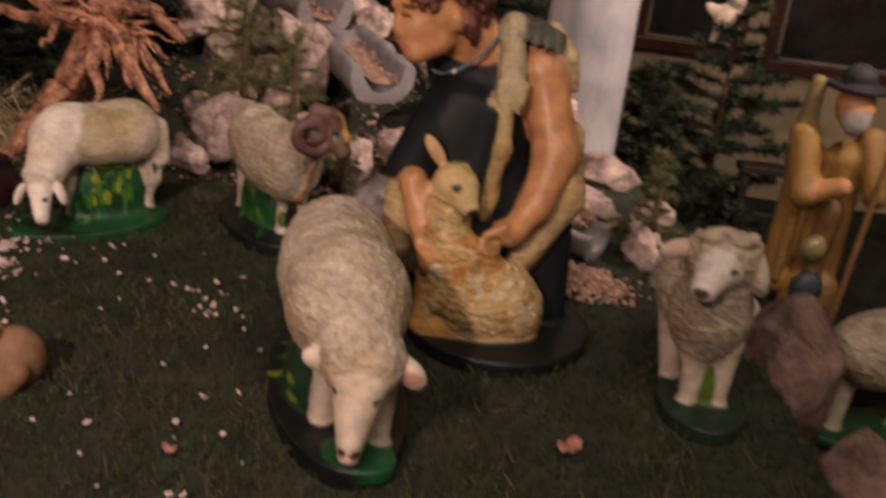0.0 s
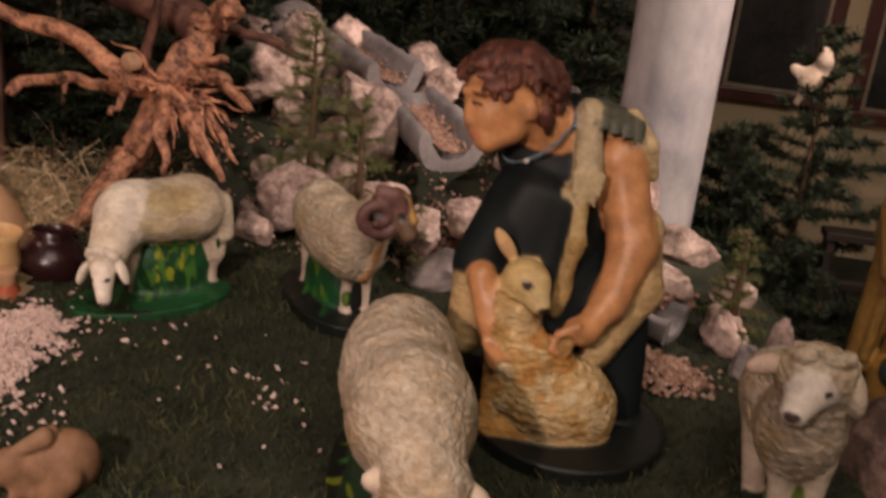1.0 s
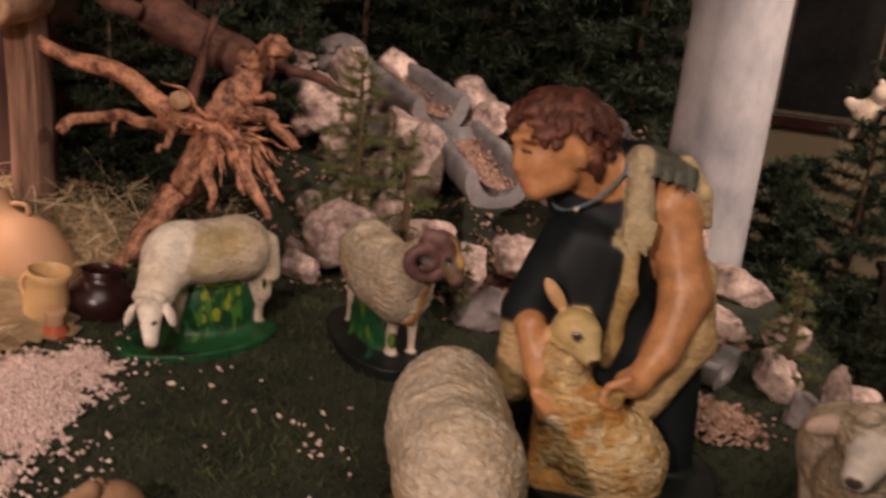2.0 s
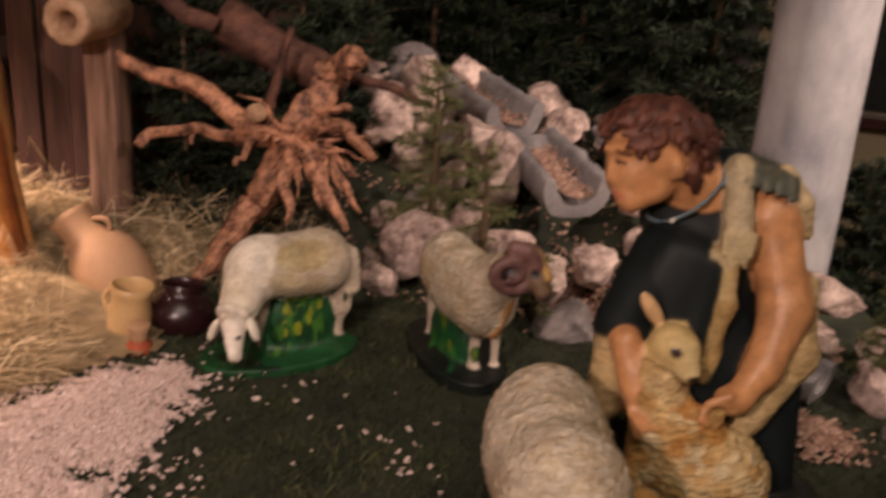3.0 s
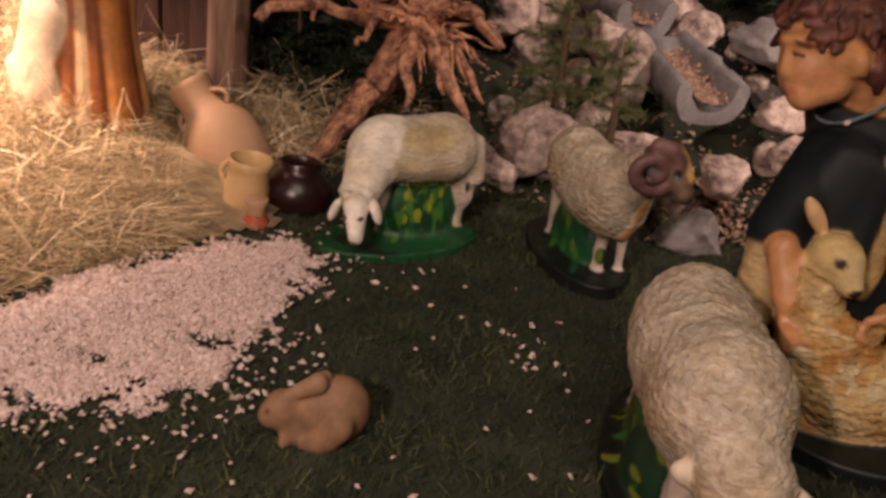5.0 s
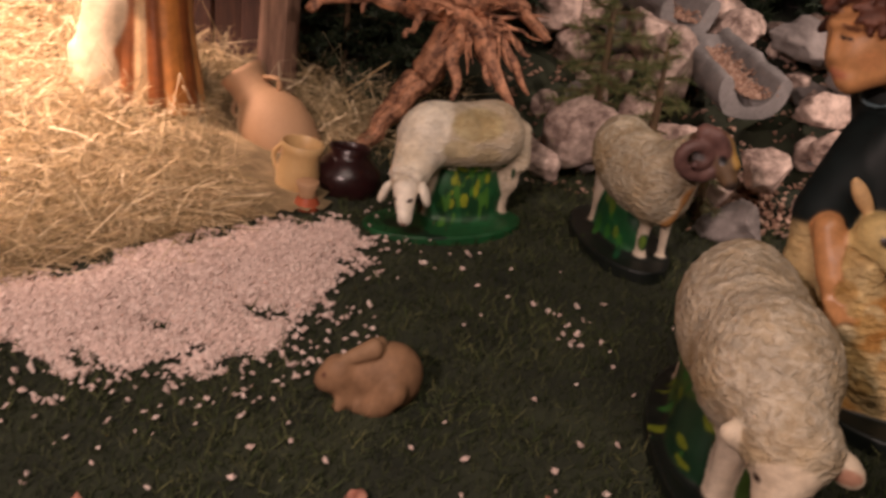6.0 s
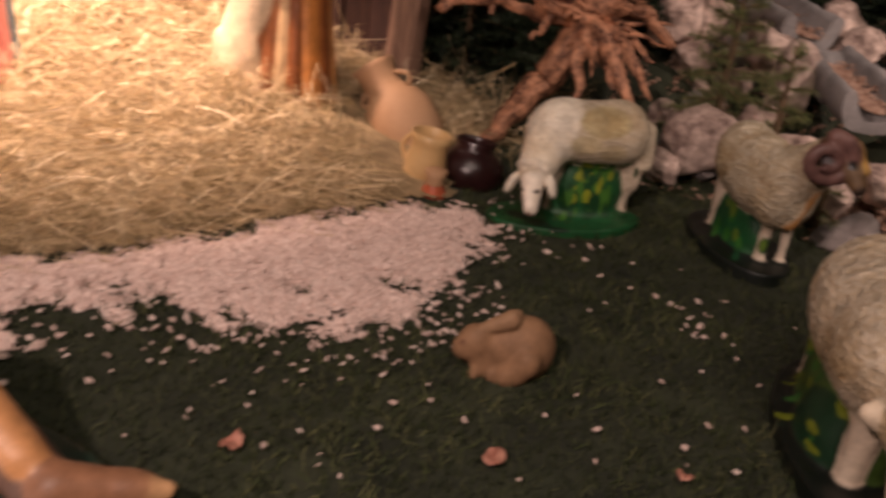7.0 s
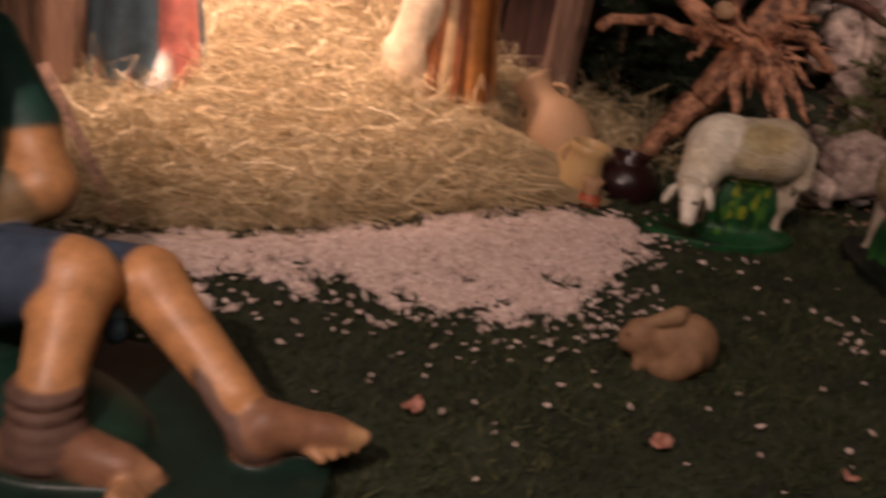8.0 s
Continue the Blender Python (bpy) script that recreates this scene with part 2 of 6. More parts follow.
def lathe(bm, profile, sides=28):
    rings = []
    for r, z in profile:
        rings.append([bm.verts.new((r * math.cos(2 * math.pi * k / sides), r * math.sin(2 * math.pi * k / sides), z)) for k in range(sides)])
    for a, b in zip(rings, rings[1:]):
        for k in range(sides):
            bm.faces.new((a[k], a[(k + 1) % sides], b[(k + 1) % sides], b[k]))
    bm.faces.new(rings[0][::-1])
    bm.faces.new(rings[-1])
    return bm


# ---- sculpting: smooth unions of balls and limbs, turned into one skin ----
class Clay:
    def __init__(self):
        self.shapes = []
        self.dabs = []

    def ball(self, c, r, colour, turn=(0, 0, 0), wool=0.0, gloss=0.3, k=0.02):
        m = np.array(Euler([radians(a) for a in turn]).to_matrix(), dtype=np.float32)
        self.shapes.append(("ball", np.array(c, np.float32), np.array(r if isinstance(r, tuple) else (r, r, r), np.float32), m, colour, wool, gloss, k))
        return self

    def limb(self, a, b, ra, rb, colour, wool=0.0, gloss=0.3, k=0.02):
        self.shapes.append(("limb", np.array(a, np.float32), np.array(b, np.float32), (ra, rb), colour, wool, gloss, k))
        return self

    def dab(self, c, r, colour, gloss=0.4, wool=0.0):
        """A touch of paint on the finished skin."""
        self.dabs.append((np.array(c), np.array(r if isinstance(r, tuple) else (r, r, r)), colour, gloss, wool))
        return self

    def slab(self, c, rx, ry, h, turn, colour, wool=0.0, gloss=0.3, k=0.006):
        m = np.array(Euler((0, 0, radians(turn))).to_matrix(), dtype=np.float32)
        self.shapes.append(("slab", np.array(c, np.float32), np.array((rx, ry, h), np.float32), m, colour, wool, gloss, k))
        return self

    @staticmethod
    def turned(q, m):
        return np.stack([q[..., 0] * m[0, i] + q[..., 1] * m[1, i] + q[..., 2] * m[2, i] for i in range(3)], -1)

    @staticmethod
    def far(s, p):
        if s[0] == "ball":
            q = Clay.turned(p - s[1], s[3])
            k0 = np.sqrt(((q / s[2]) ** 2).sum(-1))
            k1 = np.sqrt(((q / s[2] ** 2) ** 2).sum(-1)) + 1e-6
            return k0 * (k0 - 1) / k1
        if s[0] == "limb":
            ab = s[2] - s[1]
            g = p - s[1]
            t = np.clip((g[..., 0] * ab[0] + g[..., 1] * ab[1] + g[..., 2] * ab[2]) / max(float((ab * ab).sum()), 1e-9), 0, 1)
            return np.sqrt(((p - s[1] - t[..., None] * ab) ** 2).sum(-1)) - (s[3][0] + (s[3][1] - s[3][0]) * t)
        q = Clay.turned(p - s[1], s[3])
        rx, ry, h = s[2]
        flat = (np.sqrt((q[..., 0] / rx) ** 2 + (q[..., 1] / ry) ** 2) - 1) * min(rx, ry)
        tall = np.abs(q[..., 2]) - h
        return np.maximum(flat, tall)

    def skin(self, name, step, rough=0.0, freq=60.0, origin=None):
        lo = np.min([np.minimum(s[1], s[2]) - max(s[3]) if s[0] == "limb" else s[1] - float(np.max(s[2])) for s in self.shapes], axis=0) - 3 * step
        hi = np.max([np.maximum(s[1], s[2]) + max(s[3]) if s[0] == "limb" else s[1] + float(np.max(s[2])) for s in self.shapes], axis=0) + 3 * step
        n = np.ceil((hi - lo) / step).astype(int) + 1
        axes = [lo[i] + step * np.arange(n[i], dtype=np.float32) for i in range(3)]
        f = np.full(tuple(n), 0.5, np.float32)
        for s in self.shapes:
            k = s[-1]
            pad = k + 4 * step
            if s[0] == "limb":
                reach = max(s[3]) + pad
                a0, b0 = np.minimum(s[1], s[2]) - reach, np.maximum(s[1], s[2]) + reach
            else:
                reach = float(np.max(s[2])) + pad
                a0, b0 = s[1] - reach, s[1] + reach
            i0 = np.clip(np.floor((a0 - lo) / step).astype(int), 0, n - 1)
            i1 = np.clip(np.ceil((b0 - lo) / step).astype(int) + 1, 1, n)
            here = tuple(slice(i0[i], i1[i]) for i in range(3))
            p = np.stack(np.meshgrid(*[axes[i][here[i]] for i in range(3)], indexing="ij"), -1).astype(np.float32)
            d, old = self.far(s, p), f[here]
            h = np.clip(0.5 + 0.5 * (old - d) / k, 0, 1)
            f[here] = np.where(old - d > k, d, old + (d - old) * h - k * h * (1 - h))
        inside = f < 0
        # surface nets
        total = np.zeros(tuple(n - 1) + (3,), np.float32)
        count = np.zeros(tuple(n - 1), np.float32)
        corner = [(i, j, k) for i in (0, 1) for j in (0, 1) for k in (0, 1)]
        cut = lambda a, c: a[c[0]:a.shape[0] - 1 + c[0], c[1]:a.shape[1] - 1 + c[1], c[2]:a.shape[2] - 1 + c[2]]
        for a in corner:
            for ax in range(3):
                if a[ax]:
                    continue
                b = list(a)
                b[ax] = 1
                fa, fb = cut(f, a), cut(f, b)
                cross = (fa < 0) != (fb < 0)
                t = np.where(cross, fa / np.where(cross, fa - fb, 1), 0)
                for i in range(3):
                    total[..., i] += np.where(cross, a[i] + (t if i == ax else 0), 0)
                count += cross
        live = count > 0
        index = np.full(live.shape, -1, np.int64)
        index[live] = np.arange(int(live.sum()))
        cells = np.argwhere(live)
        verts = lo + step * (cells + total[live] / count[live][:, None])
        faces = []
        for ax in range(3):
            u, v = (ax + 1) % 3, (ax + 2) % 3
            a = np.moveaxis(inside, ax, 0)
            cross = np.argwhere(np.moveaxis(a[1:] != a[:-1], 0, ax))
            ok = (cross[:, u] > 0) & (cross[:, v] > 0) & (cross[:, u] < n[u] - 1) & (cross[:, v] < n[v] - 1)
            cross = cross[ok]
            flip = inside[tuple(cross.T)]
            quad = []
            for du, dv in ((1, 1), (0, 1), (0, 0), (1, 0)):
                c = cross.copy()
                c[:, u] -= du
                c[:, v] -= dv
                quad.append(index[tuple(c.T)])
            quad = np.stack(quad, 1)
            quad[~flip] = quad[~flip][:, ::-1]
            faces.append(quad)
        faces = np.concatenate(faces)
        # paint
        pv = verts.astype(np.float32)
        near = np.stack([self.far(s, pv) for s in self.shapes], 1)
        near = near - near.min(1, keepdims=True)
        w = np.exp(-near / (0.22 * step))
        w /= w.sum(1, keepdims=True)
        colour = np.zeros((len(pv), 3), np.float32)
        wool, gloss = np.zeros(len(pv), np.float32), np.zeros(len(pv), np.float32)
        for i, s in enumerate(self.shapes):
            for k in range(3):
                colour[:, k] += w[:, i] * s[4][k]
            wool += w[:, i] * s[5]
            gloss += w[:, i] * s[6]
        for at, r, tone, shine, fluff in self.dabs:
            far = np.sqrt((((verts - at) / r) ** 2).sum(1))
            on = np.clip((1.12 - far) / 0.24, 0, 1).astype(np.float32)
            for k in range(3):
                colour[:, k] += on * (tone[k] - colour[:, k])
            wool += on * (fluff - wool)
            gloss += on * (shine - gloss)
        o = np.array(origin if origin is not None else (verts[:, 0].mean(), verts[:, 1].mean(), verts[:, 2].min()))
        me = bpy.data.meshes.new(name)
        me.from_pydata((verts - o).tolist(), [], faces.tolist())
        me.update()
        if rough:
            normal = np.zeros(len(verts) * 3, np.float32)
            me.vertices.foreach_get("normal", normal)
            lump = np.zeros(len(verts))
            for i in np.flatnonzero(wool > 0.05):
                q = Vector(verts[i]) * freq
                lump[i] = noise.noise(Vector((q.x, q.y, q.z * 1.9))) + 0.5 * noise.noise(q * 2.3)
            moved = (verts - o) + normal.reshape(-1, 3) * (rough * wool * lump)[:, None]
            me.vertices.foreach_set("co", moved.astype(np.float32).ravel())
            me.update()
        for key, values, kind, width in (("paint", np.c_[colour, np.ones(len(colour))], "FLOAT_COLOR", 4), ("fleece", wool, "FLOAT", 1), ("gloss", gloss, "FLOAT", 1)):
            at = me.attributes.new(key, kind, "POINT")
            at.data.foreach_set("color" if width == 4 else "value", np.ascontiguousarray(values, np.float32).ravel())
        me.materials.append(PLASTER)
        me.shade_smooth()
        ob = new(name, me)
        ob.location = o
        return ob


# ---- the setting ----
def ease(x, a, b):
    t = min(max((x - a) / (b - a), 0), 1)
    return t * t * (3 - 2 * t)


def height(x, y):
    """The podium's ground: level mat, hay mound, bank under the stones, drop at the side."""
    z = 0.17 * math.exp(-((x + 2.05) ** 2) / 0.52 - ((y - 2.42) ** 2) / 0.42)
    z += 0.20 * math.exp(-((x + 2.20) ** 2) / 0.05 - ((y - 2.52) ** 2) / 0.08)
    z += 0.30 * ease(y, 2.62, 3.4) * ease(x, -1.5, -0.9) * (1 - ease(x, 0.15, 0.45))
    z -= 0.35 * ease(x + 0.10 * ease(y, 2.6, 3.2), 0.60, 0.88)
    z += 0.012 * noise.noise((x * 2.1, y * 2.1, 0)) + 0.005 * noise.noise((x * 9, y * 9, 3))
    return z


def sheet(name, x0, x1, y0, y1, step, lift, mat, keep=None):
    nx, ny = int((x1 - x0) / step) + 1, int((y1 - y0) / step) + 1
    verts = [(x0 + i * step, y0 + j * step, height(x0 + i * step, y0 + j * step) + lift) for j in range(ny) for i in range(nx)]
    faces = [(j * nx + i, j * nx + i + 1, (j + 1) * nx + i + 1, (j + 1) * nx + i) for j in range(ny - 1) for i in range(nx - 1)]
    if keep:
        faces = [f for f in faces if all(keep(verts[k][0], verts[k][1]) for k in f)]
    return mesh_object(name, verts, faces, mat, True)


def slab_wall(name, x0, x1, y0, y1, z0, z1, mat):
    bm = box(bmesh.new(), x0, x1, y0, y1, z0, z1)
    return tagged(part(name, bm, mat, smooth=False), kind="structure")


FLOOR = -0.95
slab_wall("floor", -6, 6, -5, 7, FLOOR - 0.1, FLOOR, FLOORSTONE)
slab_wall("ceiling", -6, 6, -5, 7, 4.6, 4.7, PLAINWALL)
slab_wall("wall_west", -6.1, -6, -5, 7, FLOOR, 4.6, PLAINWALL)
slab_wall("wall_east", 6, 6.1, -5, 7, FLOOR, 4.6, PLAINWALL)
slab_wall("wall_south", -6, 6, -5.1, -5, FLOOR, 4.6, PLAINWALL)
wall_north = part("wall_north", box(bmesh.new(), -8, 6, 0, 0.12, FLOOR, 4.6), PLASTERWALL, smooth=False)
wall_north.matrix_world = pose(0.9, 4.75, 0, 0, 0, -6)
tagged(wall_north, kind="structure")

ground = tagged(sheet("ground", -3.6, 1.9, -0.1, 4.2, 0.03, 0, SOIL), "dark green moss mat laid over a wooden podium", "ground", kind="structure")
podium = part("podium", box(bmesh.new(), -3.55, 1.85, -0.05, 4.15, FLOOR, -0.40), BLACKWOOD, smooth=False)
tagged(podium, kind="structure")


def hay_edge(x):
    """The front edge of the hay, along the gravel."""
    return 1.41 + 0.015 * math.sin(x * 14) + max(0, x + 1.62) * 1.55 - max(0, -1.62 - x) * 0.6 if x < -1.06 else 2.28


def in_hay(x, y):
    return x < -1.06 - 0.55 * min(max(y - 2.12, 0.0), 0.25) and y > hay_edge(x) - 0.092 and not (x > -1.5 and y > 2.75)


hay_bed = sheet("hay_bed", -3.3, -1.05, 1.2, 3.2, 0.025, 0.012, HAYBED, in_hay)
tagged(hay_bed, "loose pale straw heaped on the stable floor", "hay", kind="stuff")

rng = np.random.default_rng(4)


def ribbon_cloud(name, centres, dirs, lengths, widths, mat, bend=0.3, parent=None):
    """Many thin bent blades in one mesh: three cross lines, four triangles each."""
    n = len(centres)
    d = dirs / np.linalg.norm(dirs, axis=1, keepdims=True)
    side = np.cross(d, rng.normal(size=(n, 3)))
    side /= np.linalg.norm(side, axis=1, keepdims=True) + 1e-9
    up = np.cross(side, d)
    curve = rng.normal(size=(n, 1)) * bend * lengths[:, None]
    rows = []
    for t, w in ((0, 1.0), (0.5, 0.9), (1.0, 0.35)):
        mid = centres + d * (lengths[:, None] * t) + up * curve * (t * (1 - t) * 2)
        rows += [mid - side * widths[:, None] * w / 2, mid + side * widths[:, None] * w / 2]
    verts = np.stack(rows, 1).reshape(-1, 3)
    base = np.arange(n)[:, None] * 6
    faces = np.concatenate([base + np.array([[0, 1, 3, 2]]), base + np.array([[2, 3, 5, 4]])])
    return mesh_object(name, verts, faces, mat, parent=parent)


# gravel path: which places it covers
def gravel(x, y):
    """Positive inside the path of marble chips, in metres from its ragged edge."""
    u, v = x + 1.62, y - 1.28
    along, off = 0.615 * u + 0.789 * v, 0.789 * u - 0.615 * v
    if not (-0.5 < along < 1.3 and -0.4 < off < 0.6):
        return -0.3
    top = -0.055 - 0.06 * ease(along, 0.3, 0.75) + 0.05 * ease(along, 0.85, 1.1)
    low = 0.195 + 0.15 * ease(along, 0.05, 0.55) - 0.30 * ease(along, 0.72, 1.10)
    ragged = 0.085 * noise.noise((x * 6, y * 6, 1)) + 0.06 * noise.noise((x * 19, y * 19, 5)) + 0.05 * noise.noise((x * 45, y * 45, 5))
    ragged -= 0.05 * ease(noise.noise((x * 11, y * 11, 9)) + 0.25, 0.0, 0.4)
    end = min(along + 0.40, 1.03 - along)
    # islands of grass that break into the lower edge
    for cx, cy, wide in ((-1.29, 1.365, 0.062), (-1.155, 1.580, 0.045), (-1.42, 1.25, 0.045), (-1.03, 1.70, 0.03)):
        ragged -= 0.15 * math.exp(-((x - cx) ** 2 + 2.2 * (y - cy) ** 2) / wide ** 2)
    return min(off - top + 0.6 * ragged, low - off + 1.4 * ragged, end + 0.5 * ragged)


def chip_cloud(name, spots, mat, size, flat=0.7):
    """Broken stone chips: skewed little wedges of six corners and eight faces."""
    n = len(spots)
    corners = np.array([(1, 0, 0), (-1, 0, 0), (0, 1, 0), (0, -1, 0), (0, 0, 1), (0, 0, -1)], float)
    faces = np.array([(0, 2, 4), (2, 1, 4), (1, 3, 4), (3, 0, 4), (2, 0, 5), (1, 2, 5), (3, 1, 5), (0, 3, 5)])
    s = np.clip(rng.lognormal(0, 0.30, n), 0.55, 1.5)[:, None, None] * size
    v = corners[None] * rng.uniform(0.75, 1.15, (n, 6, 1)) + rng.normal(0, 0.18, (n, 6, 3))
    a = rng.uniform(0, 6.28, n)
    c, si = np.cos(a), np.sin(a)
    x, y = v[..., 0] * c[:, None] - v[..., 1] * si[:, None], v[..., 0] * si[:, None] + v[..., 1] * c[:, None]
    tilt = rng.normal(0, 0.5, (n, 1))
    z = v[..., 2] * flat + x * tilt
    out = np.stack([x, y, z], -1) * s + np.array(spots)[:, None, :]
    return mesh_object(name, out.reshape(-1, 3), (np.arange(n)[:, None, None] * 6 + faces[None]).reshape(-1, 3), mat)


bed, loose = [], []
while len(bed) < 34000:
    x, y = rng.uniform(-2.0, -0.8), rng.uniform(0.85, 2.3)
    g = gravel(x, y)
    if g > rng.uniform(-0.018, 0.060):
        bed.append((x, y, height(x, y) + 0.006 + 0.014 * min(max(g, 0) / 0.1, 1) * rng.uniform(0.3, 1)))
while len(loose) < 560:
    x, y = rng.uniform(-1.8, -0.2), rng.uniform(0.9, 2.4)
    g = gravel(x, y)
    near = math.exp(min(g, 0) / (0.035 if y > 1.75 else 0.075))
    far = 0.07 * math.exp(-((x + 0.52) ** 2) / 0.016 - ((y - 1.97) ** 2) / 0.016) + 0.05 * math.exp(-((x + 1.00) ** 2) / 0.05 - ((y - 1.24) ** 2) / 0.020) + 0.0002
    if g < 0 and not in_hay(x, y) and rng.random() < max(near * 0.55, far):
        loose.append((x, y, height(x, y) + 0.014))
tagged(sheet("gravel_dust", -2.1, -0.7, 0.8, 2.4, 0.012, 0.009, CHIPDUST, lambda x, y: gravel(x, y) > 0.032), "pale stone dust under the marble chips", "gravel", kind="stuff")
tagged(chip_cloud("gravel_path", bed, CHIPS, 0.0050), "path of pale pinkish crushed marble chips", "gravel", kind="stuff")
tagged(chip_cloud("scattered_chips", loose, CHIPS, 0.0052), "white marble chips scattered over the dark grass mat", "gravel", kind="stuff")

# mat fibres
n = 90000
xy = np.c_[rng.uniform(-1.75, 0.75, n), rng.uniform(0.55, 2.75, n)]
keep = np.array([not in_hay(x, y) and gravel(x, y) < 0.012 and noise.noise((x * 5, y * 5, 2)) > -0.55 for x, y in xy])
xy = xy[keep]
cen = np.c_[xy, [height(x, y) - 0.002 for x, y in xy]]
dirs = np.c_[rng.normal(0, 0.75, (len(xy), 2)), np.ones(len(xy))]
tagged(ribbon_cloud("grass", cen, dirs, rng.uniform(0.010, 0.028, len(xy)), rng.uniform(0.0010, 0.0024, len(xy)), GRASS, 0.4), "short dark green artificial grass with worn patches", "grass", kind="stuff")

# longer tufts
n = 26000
xy = np.c_[rng.uniform(-1.7, 0.7, n), rng.uniform(0.6, 2.7, n)]
xy = xy[[not in_hay(x, y) and gravel(x, y) < 0.012 and noise.noise((x * 4, y * 4, 7)) + 0.5 * noise.noise((x * 13, y * 13, 7)) > 0.05 for x, y in xy]]
cen = np.c_[xy, [height(x, y) for x, y in xy]]
dirs = np.c_[rng.normal(0, 0.6, (len(xy), 2)), np.ones(len(xy))]
tagged(ribbon_cloud("grass_tufts", cen, dirs, rng.uniform(0.016, 0.036, len(xy)), rng.uniform(0.0012, 0.0026, len(xy)), TUFT, 0.5), "longer green tufts in the artificial grass", "grass", kind="stuff")

# hay strands
def at_pots(x, y, reach=0.14):
    """The trodden spot where the clay pots stand."""
    t = min(max(((x + 1.38) * 0.28 - (y - 2.36) * 0.24) / 0.136, 0), 1)
    return math.hypot(x + 1.38 - 0.28 * t, y - 2.36 + 0.24 * t) < reach


n = 62000
xy = np.c_[rng.uniform(-3.0, -1.0, n), rng.uniform(1.1, 3.0, n)]
xy = xy[[in_hay(x, y + rng.normal(0, 0.02)) and not at_pots(x, y) for x, y in xy]]
cen = np.c_[xy, [height(x, y) + 0.012 for x, y in xy] + rng.uniform(-0.004, 0.034, len(xy))]
dirs = np.c_[rng.normal(0, 1, (len(xy), 2)), rng.normal(0, 0.22, len(xy))]
tagged(ribbon_cloud("hay_strands", cen, dirs, rng.uniform(0.03, 0.13, len(xy)), rng.uniform(0.0007, 0.0019, len(xy)), HAY, 0.8), "loose dry straw strands, brightly lit", "hay", kind="stuff")
n = 4000
xy = np.c_[rng.uniform(-2.7, -1.2, n), rng.uniform(1.4, 2.95, n)]
xy = xy[[in_hay(x, y - 0.03) and not at_pots(x, y, 0.19) for x, y in xy]]
cen = np.c_[xy, [height(x, y) + 0.028 for x, y in xy] + rng.uniform(-0.004, 0.03, len(xy))]
dirs = np.c_[rng.normal(0, 1, (len(xy), 2)), rng.normal(0, 0.3, len(xy))]
tagged(ribbon_cloud("straw_stalks", cen, dirs, rng.uniform(0.05, 0.16, len(xy)), rng.uniform(0.0014, 0.0030, len(xy)), STALK, 1.1), "coarse curled straw stalks on the heap", "hay", kind="stuff")
xy = np.c_[rng.uniform(-1.5, -0.98, 900), rng.uniform(2.5, 2.95, 900)]
cen = np.c_[xy, [height(x, y) + 0.01 for x, y in xy] + rng.uniform(0, 0.05, len(xy))]
dirs = np.c_[rng.normal(0, 1, (len(xy), 2)), rng.normal(0, 0.5, len(xy))]
tagged(ribbon_cloud("hay_tuft", cen, dirs, rng.uniform(0.04, 0.12, len(xy)), rng.uniform(0.001, 0.0025, len(xy)), HAY, 0.5), "thin tuft of straw beside the timber post", "hay", kind="stuff")


# ---- figures ----
SKIN = (0.56, 0.27, 0.11)
HAIR = (0.085, 0.030, 0.018)
BLACK = (0.005, 0.009, 0.009)
WOOL = (0.59, 0.51, 0.385)
HOOF = (0.62, 0.52, 0.40)
GREEN = (0.010, 0.075, 0.022)
LIME = (0.11, 0.17, 0.02)
DARKBASE = (0.006, 0.009, 0.007)


def sheep_statue(label, base, build, step=0.005, rough=0.006, freq=70):
    clay = Clay()
    build(clay)
    ob = clay.skin("sheep_statue", step, rough, freq, (base[0], base[1], 0.0))
    return tagged(ob, label, "sheep statue", "sheep of the flock")


